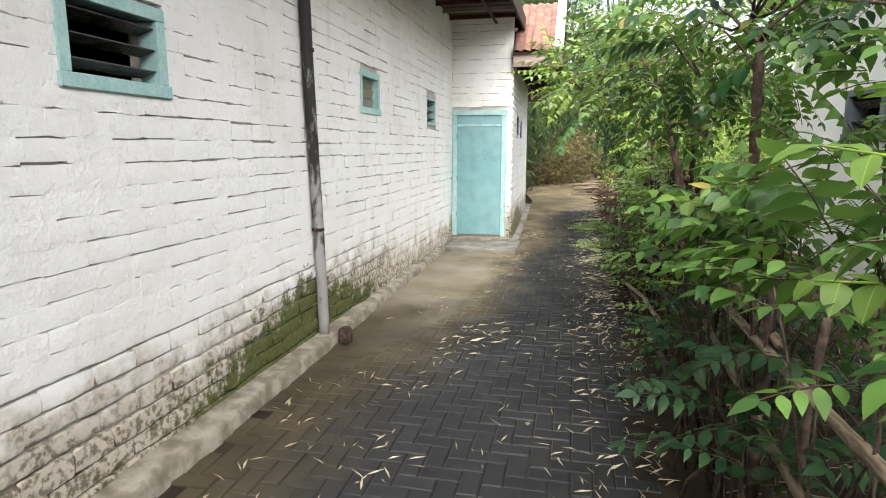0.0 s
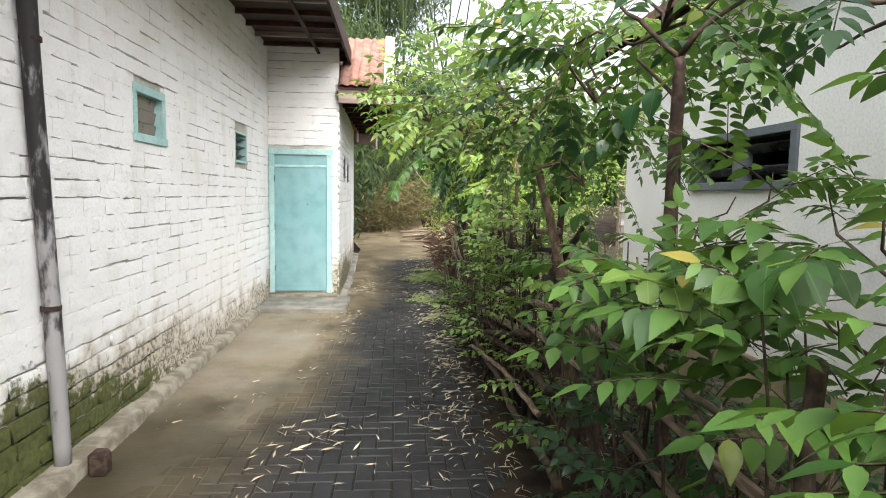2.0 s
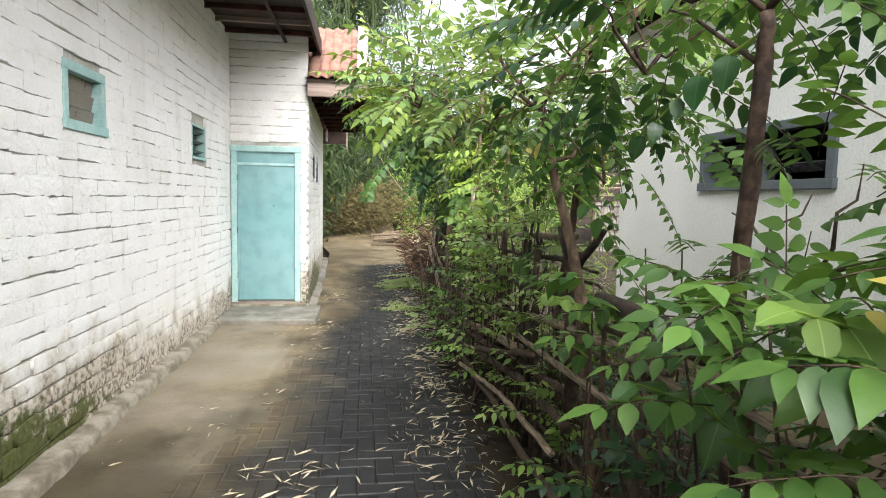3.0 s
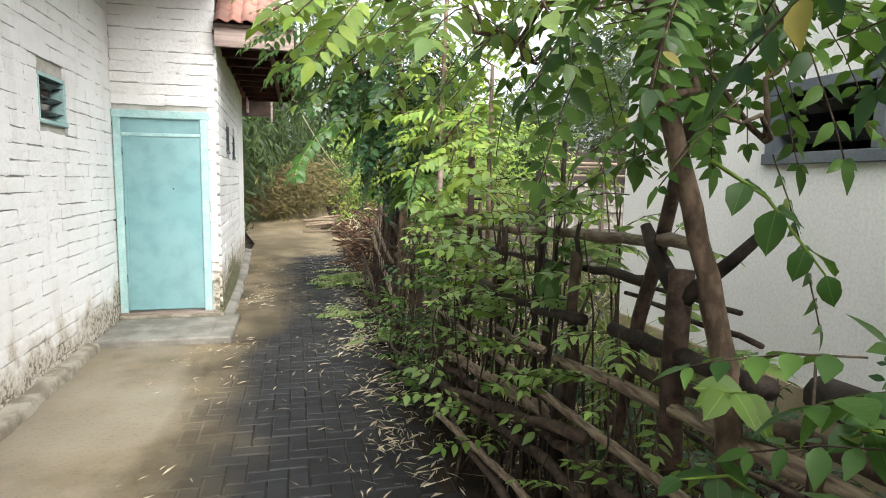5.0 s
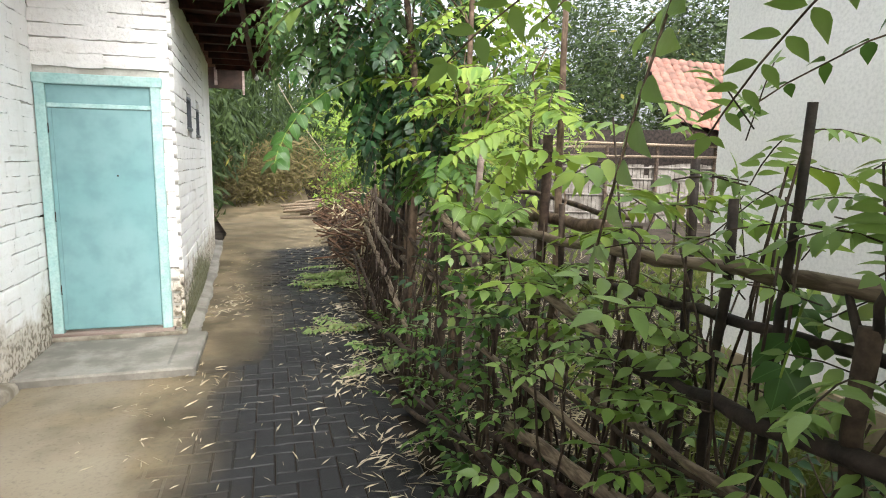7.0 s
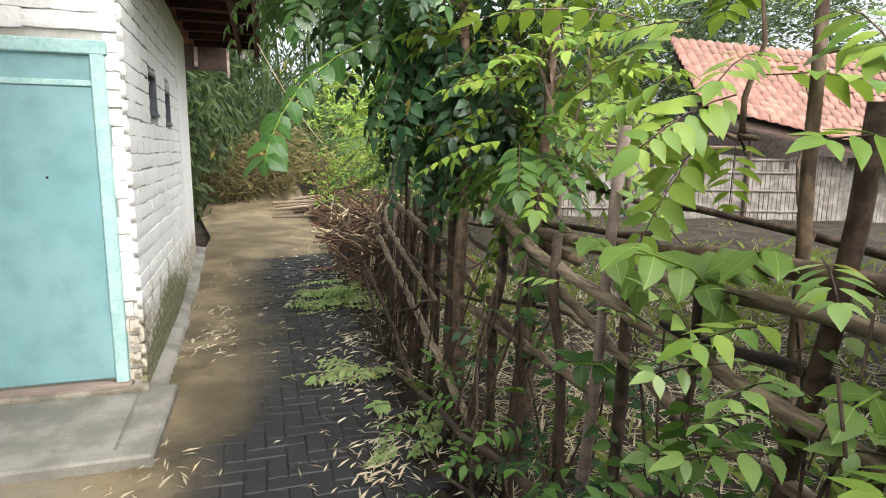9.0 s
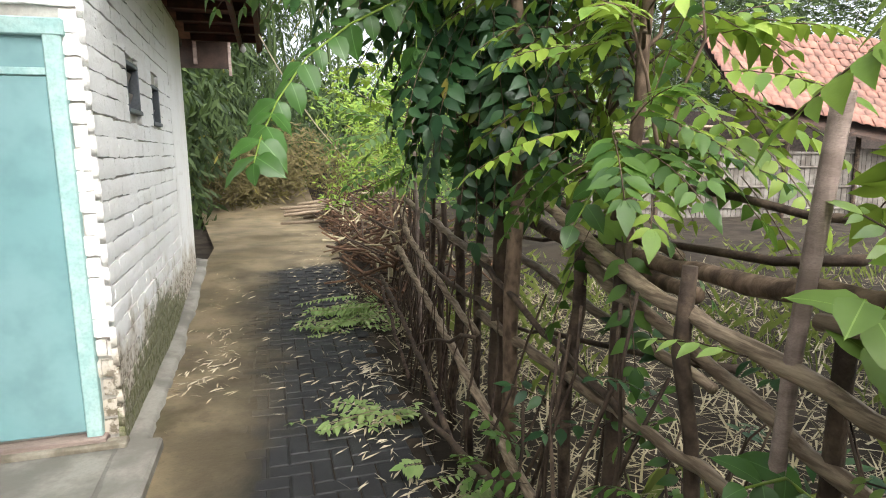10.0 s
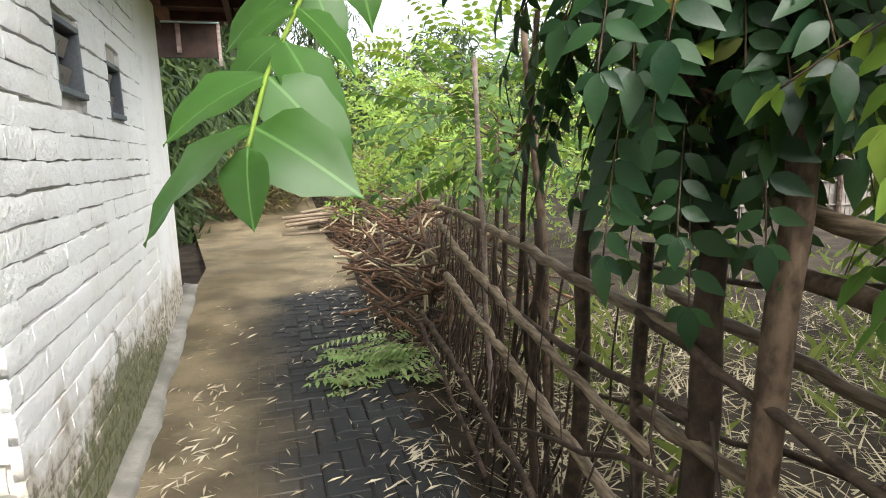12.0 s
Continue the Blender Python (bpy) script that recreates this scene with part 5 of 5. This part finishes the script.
for k, (root, tip, ln, m, lab) in enumerate((
        ((0.85, 1.35, 1.45), (0.4, 1.28, 1.6), 0.1, M_BIGLEAF_YOUNG, YOUNG), ((0.8, 1.6, 1.2), (0.5, 1.5, 1.3), 0.09, M_BIGLEAF_YOUNG, YOUNG),
        ((0.8, 2.7, 1.2), (0.36, 2.54, 1.4), 0.105, M_BIGLEAF_YOUNG, YOUNG), ((0.9, 2.5, 1.4), (0.55, 2.3, 1.45), 0.11, M_BIGLEAF, "green spray of pointed leaves over the fence"),
        ((0.75, 3.1, 0.9), (0.34, 3.0, 1.14), 0.12, M_BIGLEAF, "broad dark spray of pointed leaves over the fence"), ((0.8, 2.9, 0.7), (0.5, 2.75, 0.6), 0.1, M_BIGLEAF, "green spray of leaves low on the fence"),
        ((0.8, 6.95, 1.2), (0.42, 6.85, 1.41), 0.12, M_BIGLEAF_YOUNG, YOUNG), ((0.85, 7.1, 1.25), (0.62, 6.7, 1.42), 0.11, M_BIGLEAF_YOUNG, YOUNG), ((0.85, 6.6, 1.1), (0.6, 6.5, 1.2), 0.1, M_BIGLEAF_YOUNG, YOUNG),
        ((0.8, 7.3, 1.15), (0.52, 7.15, 1.38), 0.1, M_BIGLEAF_YOUNG, YOUNG), ((0.9, 8.3, 1.55), (0.62, 8.12, 1.36), 0.09, M_BIGLEAF, "green hanging spray on the sapling"),
        ((0.9, 7.5, 0.8), (0.6, 7.4, 0.95), 0.09, M_BIGLEAF, "green spray of leaves low on the fence"), ((1.0, 5.6, 1.3), (0.7, 5.4, 1.15), 0.1, M_BIGLEAF, "green spray of leaves on the rails"),
        ((0.85, 4.4, 0.95), (0.5, 4.12, 1.16), 0.1, M_BIGLEAF_YOUNG, YOUNG), ((0.8, 4.3, 0.8), (0.52, 4.25, 0.92), 0.1, M_BIGLEAF, "green spray of leaves low on the fence"), ((0.9, 4.0, 1.0), (0.62, 3.95, 1.15), 0.1, M_BIGLEAF, "green spray of leaves low on the fence"),
        ((0.83, 3.32, 2.05), (0.62, 3.6, 1.78), 0.1, M_BIGLEAF_DARK, "dark green spray of leaves before the white wall"),
        ((0.7, 4.45, 1.6), (0.85, 4.25, 1.35), 0.1, M_BIGLEAF, "green spray of leaves on the leaning trunk"))):
    a, b = Vector(root), Vector(tip)
    spray(lab, [a, a.lerp(b, 0.5) + Vector((0, 0, 0.04)), b], ln, 20 + k, 0.085, m, (-0.3, -0.5, 0.75))

# ---- brush heap, far bushes, grove ----
heap = thing("brush_heap", "heap of cut brown branches and dry stalks beside the path", "brush heap", at=(1.6, 15, 0))
random.seed(41)
for layer, (n, m) in enumerate(((420, M_BRUSH), (70, M_STRAW), (170, M_BRANCH))):
    g = Geo()
    for i in range(n):
        y = U(12.0, 19.5)
        x0 = edge_right(y) + 0.15
        x = x0 + abs(random.gauss(0.3, 0.5))
        h = max(0.02, (1.05 - abs(x - x0 - 0.7) * 0.8) * U(0, 1))
        a = U(0, math.pi)
        L = U(0.25, 0.9)
        d = Vector((math.cos(a), math.sin(a), U(-0.6, 0.7))) * L
        p = Vector((x, y, h))
        g.tube(wobbly(p - d / 2, p + d / 2, 4, 0.03), [0.014 * U(0.5, 1.3)] * 5, 5)
    tagged(world_part("branch_mass", g, m, heap), kind="stuff")
logs = thing("pole_stack", "stack of cut bamboo poles lying across", "pole stack", at=(0.9, 19, 0))
for i in range(16):
    y, z = 18.3 + U(0, 1.6), 0.12 + U(0, 0.4)
    world_part("pole", Geo().tube(wobbly((0.1 + U(-0.2, 0.5), y, z), (2.4 + U(-0.4, 0.6), y + U(-0.5, 0.5), z + U(-0.05, 0.25)), 4, 0.02), 0.035, 7), M_BAMBOO, logs, "", True)
st = thing("stake", "pale upright stake in the brush heap", "stake", at=(1.65, 19.6, 0))
world_part("pole", stick((1.7, 19.7, -0.05), (1.66, 19.6, 1.35), 0.06, 0.01), M_BAMBOO, st, "", True)
st = thing("stake", "dark thin stake in the brush heap", "stake", at=(1.5, 15.4, 0))
world_part("pole", stick((1.35, 14.4, -0.05), (1.38, 14.4, 1.25), 0.028, 0.01), M_BRANCH, st, "", True)


def bush_cloud(name, label, cat, boxes, mat, leaf_len, wide, seed, down=0.4):
    random.seed(seed)
    g = Geo()
    for c, r, n in boxes:
        for i in range(n):
            p, v = ball(c, r)
            if v.length < 0.35:
                continue
            p += v.normalized() * U(0, 0.35)
            for k in range(5):
                w = Vector((U(-1, 1), U(-1, 1), U(-1, 0.5) - down)).normalized()
                L = leaf_len * U(0.6, 1.3)
                a = w.orthogonal().normalized() * L * wide / 2
                q = p + Vector((U(-1, 1), U(-1, 1), U(-1, 1))) * leaf_len
                g.add([q, q + w * L * 0.5 + a, q + w * L, q + w * L * 0.5 - a], [(0, 1, 2, 3)])
    return tagged(part(name, g, mat), label, cat, kind="stuff")


random.seed(60)
boxes = [((U(-4.5, -1.2), U(18.5, 23), U(0.3, 7.5)), (U(0.8, 1.4), 1.0, U(0.7, 1.4)), 260) for i in range(40)]
for i in range(60):
    x = U(-9, 1.8)
    boxes.append(((x, U(25, 31), U(0.5, 15)), (U(1.0, 1.9), U(1, 1.8), U(1.0, 2.2)), 230))
for i in range(26):
    boxes.append(((U(-6, 0.6), U(23, 25), U(0.4, 4)), (U(0.8, 1.4), 1.0, U(0.6, 1.3)), 160))
bush_cloud("bamboo_grove", "tall bamboo grove closing the path, darkened for its own shade", "bamboo grove", boxes, M_GROVE_SHADED, 0.3, 0.22, 61, 0.7)
boxes = [((U(1.5, 16), U(27, 36), U(0.5, 5.0)), (U(1.2, 2.2), 1.5, U(0.8, 1.6)), 170) for i in range(36)]
boxes += [((U(13, 28), U(24, 40), U(3, 10.0)), (U(1.6, 2.8), 1.8, U(1.2, 2.2)), 220) for i in range(46)]
bush_cloud("far_trees", "hazy far trees beyond the yard", "trees", boxes, M_GROVE_SHADED, 0.34, 0.35, 62, 0.3)
boxes = [((U(-1.2, 2.2), U(20.5, 22.5), U(0.6, 1.5)), (0.6, 0.5, 0.5), 130) for i in range(9)]
bush_cloud("dry_bushes", "straw-brown dry bushes at the bend of the path", "bush", boxes, M_DRYBUSH, 0.22, 0.18, 63, -0.2)
boxes = [((U(1.2, 4.5), U(13.5, 21), U(0.9, 2.4)), (0.7, 0.9, 0.5), 110) for i in range(20)]
bush_cloud("bushes", "fresh green bushes behind the brush heap", "bush", boxes, M_LEAF_YOUNG, 0.11, 0.42, 64, 0.0)
# culms share the shade-darkened leaf colour, so they don't show lit
culms = Geo()
random.seed(65)
for i in range(60):
    x, y = U(-7, 2.0), U(23, 29)
    culms.tube([(x, y, 0.4), (x + U(-0.4, 0.4), y, 5), (x + U(-1.5, 1.5), y - 0.8, 12)], [0.06, 0.05, 0.02], 5)
tagged(part("bamboo_culms", culms, M_GROVE_SHADED), "slender bamboo culms in the grove", "bamboo", kind="stuff")

# ---- yard litter and grass, path litter ----
random.seed(71)
g, gs = Geo(), Geo()
for i in range(24000):
    x, y = 0.7 + abs(random.gauss(0, 2.6)), U(0.5, 20)
    if x > 2.25 and y < 7.5 or y < 6.5 and random.random() < 0.8:
        continue
    z = U(-0.04, 0.06)
    w = Vector((U(-1, 1), U(-1, 1), U(-0.1, 0.45))).normalized()
    L = U(0.08, 0.3)
    a = w.cross(Vector((0, 0, 1))).normalized() * U(0.003, 0.009)
    q = Vector((x, y, z))
    g.add([q - a, q + a, q + w * L], [(0, 1, 2)])
for i in range(9000):
    x, y = 1.3 + abs(random.gauss(0, 4.5)), U(4.0, 21)
    if x > 2.25 and y < 7.5 or noise.noise((x * 0.7, y * 0.7, 9)) < -0.15:
        continue
    w = Vector((U(-0.7, 0.7), U(-0.7, 0.7), 1)).normalized()
    L = U(0.1, 0.38)
    a = Vector((U(-1, 1), U(-1, 1), 0)).normalized() * U(0.004, 0.009)
    q = Vector((x, y, -0.04))
    gs.add([q - a, q + a, q + w * L * 0.6 + a * 0.6, q + w * L + Vector((w.x, w.y, -0.3)) * L * 0.4], [(0, 1, 2, 3)])
tagged(part("straw_litter", g, M_STRAW), "pale straw and dead leaves over the yard", "litter", kind="stuff")
tagged(part("grass", gs, M_GRASS), "rough grass in the yard", "grass", kind="stuff")

g = Geo()
random.seed(72)


def sliver(x, y, L, z=0.006):
    a = U(0, math.pi)
    d, s = Vector((math.cos(a), math.sin(a), 0)), Vector((-math.sin(a), math.cos(a), 0))
    w = L * U(0.035, 0.08)
    c = U(0.004, 0.014)
    p = Vector((x, y, z + rise(y)))
    g.add([p - d * L / 2, p - d * L * 0.1 + s * w + Vector((0, 0, c)), p + d * L / 2 + Vector((0, 0, c * U(0, 1.5))), p - d * L * 0.1 - s * w + Vector((0, 0, c * 0.4))], [(0, 1, 2), (0, 2, 3)])


for i in range(2100):
    y = U(1.2, 17)
    t = random.random()
    if t < 0.5:
        x = edge_right(y) - abs(random.gauss(0, 0.3)) + 0.08
    elif t < 0.62:
        x = (-1.0 if y < 9 else -0.8) + random.gauss(0, 0.14)
    else:
        x = U(-1.8 if y < 9 else -0.9, edge_right(y))
    if noise.noise((x * 1.1, y * 0.8, 4)) < -0.1 and t > 0.4:
        continue
    sliver(x, y, U(0.03, 0.11))
for cx, cy, n in ((0.2, 9.8, 60), (0.4, 8.9, 60), (-0.8, 10.9, 60), (-0.75, 8.75, 26), (0.25, 8.6, 80), (0.35, 7.4, 70), (0.4, 10.6, 70), (0.3, 6.5, 60), (0.75, 12.9, 90), (0.2, 5.4, 40), (-0.6, 5.0, 30), (-0.75, 11.8, 30)):
    for i in range(n):
        sliver(cx + random.gauss(0, 0.13), cy + random.gauss(0, 0.2), U(0.05, 0.13), 0.006 + U(0, 0.012))
tagged(part("path_litter", g, M_LITTER), "pale dry bamboo leaves strewn on the path", "litter", kind="stuff")

for cx, cy, rx, ry, n in ((0.4, 12.0, 0.3, 0.42, 90), (0.3, 9.85, 0.22, 0.12, 22), (0.45, 8.9, 0.16, 0.3, 16)):
    pile = thing("leaf_pile", "cut wilting green leaf fronds lying on the path", "leaf pile", at=(cx, cy, 0))
    g, sg = Geo(), Geo()
    for i in range(n):
        a = U(-0.9, 0.9) + (math.pi if random.random() < 0.5 else 0)
        p = Vector((cx + U(-rx, rx), cy + U(-ry, ry), U(0.015, 0.1)))
        frond(g, sg, p, Vector((math.cos(a), math.sin(a), U(-0.15, 0.2))), U(0.1, 0.3), random.choice((2, 3, 5)), U(0.045, 0.07), 0.15, 0.5)
    for i in range(5 if n > 80 else 0):
        frond(g, sg, Vector((cx + 0.36 - 0.05 * i, cy + U(-0.35, 0.3), 0.16 + U(0, 0.05))), Vector((-1, U(-0.3, 0.3), U(-0.05, 0.15))), U(0.45, 0.6), 13, 0.075, 0.3, 0.36)
    for k, v in enumerate(g.v):
        if v[2] < 0.006:
            g.v[k] = (v[0], v[1], 0.006 + 0.02 * random.random())
    for k, v in enumerate(sg.v):
        if v[2] < 0.006:
            sg.v[k] = (v[0], v[1], 0.006 + 0.01 * random.random())
    tagged(world_part("leaves", g, M_LEAF_CUT, pile, "", True), kind="stuff")
    tagged(world_part("stalk_mass", sg, M_STRAW, pile, "", True), kind="stuff")
ring = thing("plastic_cap", "small grey round plastic cap by the slab", "cap", at=(-1.33, 8.96, 0.02))
world_part("rim", Geo().tube([(-1.33, 8.93, 0.035), (-1.33, 8.95, 0.035)], 0.034, 14), M_PLASTIC, ring)
world_part("core", Geo().tube([(-1.33, 8.925, 0.035), (-1.33, 8.932, 0.035)], 0.014, 10), M_HOUSE, ring)


# ---- bricks and pavers, piece by piece ----
def brick_meshes(n, seed):
    """Hand-made brick fronts thick with paint: x out of the wall, y along it, unit size in y and z."""
    rng = random.Random(seed)
    out = []
    for k in range(n):
        cols, rows = 5, 3
        vs, fs = [], []
        for j in range(rows):
            for i in range(cols):
                u, v = i / (cols - 1), j / (rows - 1)
                ex, ez = (u in (0, 1)), (v in (0, 1))
                x = rng.uniform(0.0, 0.003) + (0.0035 if not ez else 0.0)
                yy = u - 0.5 + (rng.uniform(-0.012, 0.012)) - (0.012 * (1 if u > 0.5 else -1) if ex and ez else 0)
                zz = v - 0.5 + rng.uniform(-0.035, 0.035) - (0.03 * (1 if v > 0.5 else -1) if ez and ex else 0)
                vs.append((x, yy * 0.985, zz * 0.95))
        nfront = len(vs)
        border = [i for i in range(cols)] + [cols * j + cols - 1 for j in range(1, rows)] + [cols * (rows - 1) + i for i in range(cols - 2, -1, -1)] + [cols * j for j in range(rows - 2, 0, -1)]
        for j in range(rows - 1):
            for i in range(cols - 1):
                a = j * cols + i
                fs.append((a, a + 1, a + cols + 1, a + cols))
        m = len(border)
        for b in border:
            vs.append(vs[b])
        for b in border:
            vs.append((-0.026, vs[b][1] * 1.0, vs[b][2] * 1.0))
        for q in range(m):
            r = (q + 1) % m
            fs.append((nfront + q, nfront + m + q, nfront + m + r, nfront + r))
        out.append((vs, fs))
    return out


PAT = brick_meshes(10, 12)


def brick_field(owner, mat, turn, origin, u0, u1, z0, z1, holes, near, seed, jut=0.0, joints=(-0.013, -0.011, -0.009, -0.006, -0.003, 0.0, 0.004, 0.009)):
    """Courses of brick on a wall; near(u, z) says which are objects of their own."""
    rng = random.Random(seed)
    rest = Geo()
    meshes = []
    for vs, fs in PAT:
        me = Geo().add(vs, fs).mesh("brick", True)
        me.materials.append(mat)
        meshes.append(me)
    H, L = 0.108, 0.245
    z, row = z0, 0
    count = 0
    while z + H * 0.6 < z1:
        u = u0 - (L / 2 if row % 2 else 0) + rng.uniform(-0.02, 0.02)
        drop, out = rng.uniform(-0.003, 0.003), rng.uniform(-0.0025, 0.0025)
        while u < u1:
            ln = L * rng.uniform(0.88, 1.12)
            a, b = max(u, u0), min(u + ln, u1)
            pieces = [(a, b)]
            for h0, h1, k0, k1 in holes:
                if z + H > k0 + 0.01 and z < k1 - 0.01:
                    pieces = [q for p in pieces for q in ((p[0], min(p[1], h0)), (max(p[0], h1), p[1])) if q[1] - q[0] > 0.02]
            for a, b in pieces:
                if b - a < 0.02:
                    continue
                i = rng.randrange(len(PAT))
                worn = z < 0.6 and u < 6.4
                gap_u, gap_z = rng.choice((-0.014, -0.014, -0.012, -0.012, -0.01, -0.003)) + (0.015 if worn else 0), rng.choice(joints) + (0.012 if worn else 0)
                m = Matrix.Translation(origin) @ turn @ Matrix.Translation((rng.uniform(-0.0014, 0.0014) * (6 if worn else 1.0) + out + jut, (a + b) / 2, z + H / 2 + drop + rng.uniform(-0.003, 0.003))) @ Matrix.Rotation(radians(rng.uniform(-0.7, 0.7)), 4, "X") @ Matrix.Diagonal((1, (b - a) - gap_u, H - gap_z, 1))
                if count < 300 and near((a + b) / 2, z):
                    ob = new("brick", meshes[i])
                    ob.parent = owner
                    ob.matrix_basis = m
                    count += 1
                else:
                    rest.add([m @ Vector(v) for v in PAT[i][0]], PAT[i][1])
            u += ln
        z += H
        row += 1
    tagged(part("bricks", rest, mat, owner, "", True), kind="stuff")


I4 = Matrix.Identity(4)
grow = [(a - 0.045, b + 0.045, c - 0.03, d + 0.03) for a, b, c, d in ((2.15, 2.68, 1.9, 2.2), (5.57, 6.02, 1.99, 2.28))] + [(8.12, 8.67, 1.91, 2.3)]
brick_field(wall_main, M_WALL, I4, (WX, 0, 0), -1.0, DY + 0.01, 0.02, 3.66, grow, lambda u, z: 2.9 < u < 5.6 and 0.25 < z < 2.9, 1)
TURN_N = Matrix.Rotation(radians(-90), 4, "Z")
brick_field(wall_door, M_WALL, TURN_N, (0, DY, 0), WX, SX - 0.01, 0.1, 3.66, [(-2.04, -1.14, 0.0, 2.215)], lambda u, z: True, 2, 0.0, (-0.008, -0.003, 0.0, 0.004, 0.008))
brick_field(wall_side, M_WALL2, SIDE_TURN @ Matrix.Translation((SX, 0, 0)), (0, 0, 0), DY - 0.012, 12.8, 0.05, 2.95, [(10.77, 11.17, 1.83, 2.18), (11.71, 12.06, 1.79, 2.13)], lambda u, z: z < 2.6, 3, 0.0, (-0.009, -0.004, 0.0, 0.004, 0.008, 0.012))


def paver_geo(lx, ly, rng):
    b, h = 0.006, rng.uniform(-0.0015, 0.0015)
    lx, ly = lx / 2 - 0.0034, ly / 2 - 0.0034
    lo = [(-lx, -ly, -0.05), (lx, -ly, -0.05), (lx, ly, -0.05), (-lx, ly, -0.05)]
    mid = [(x, y, -0.006) for x, y, _ in lo]
    top = [(x - b * (1 if x > 0 else -1), y - b * (1 if y > 0 else -1), h) for x, y, _ in lo]
    f = [(8, 9, 10, 11)]
    for q in range(4):
        r = (q + 1) % 4
        f += [(q, r, 4 + r, 4 + q), (4 + q, 4 + r, 8 + r, 8 + q)]
    return lo + mid + top, f


S = 0.1055
rng = random.Random(77)
PAVE = {o: [paver_geo(2 * S if o == 0 else S, S if o == 0 else 2 * S, rng) for k in range(4)] for o in (0, 1)}
PMESH = {}
for o in (0, 1):
    PMESH[o] = []
    for vs, fs in PAVE[o]:
        me = Geo().add(vs, fs).mesh("paver")
        me.materials.append(M_PAVER)
        PMESH[o].append(me)
rest, count = Geo(), 0
for r in range(-24, 150):
    for c in range(-22, 14):
        k = (c - r) % 4
        if k == 0:
            o, cx, cy = 0, (c + 1) * S, (r + 0.5) * S
        elif k == 2:
            o, cx, cy = 1, (c + 0.5) * S, r * S + 0.0
        else:
            continue
        left = WX + 0.2 if cy < 9.0 else SX + 0.12
        if not (left < cx < edge_right(cy) - 0.06) or not (-2.3 < cy < 14.0):
            continue
        i = rng.randrange(4)
        p = Vector((cx, cy, rng.uniform(-0.003, 0.001) + rise(cy)))
        if 2.5 < cy < 6.6 and cx > -0.75 and count < 300:
            ob = new("paver", PMESH[o][i])
            ob.parent, ob.location = pavement, p
            count += 1
        else:
            rest.add([Vector(v) + p for v in PAVE[o][i][0]], PAVE[o][i][1])
tagged(part("pavers", rest, M_PAVER, pavement), kind="stuff")
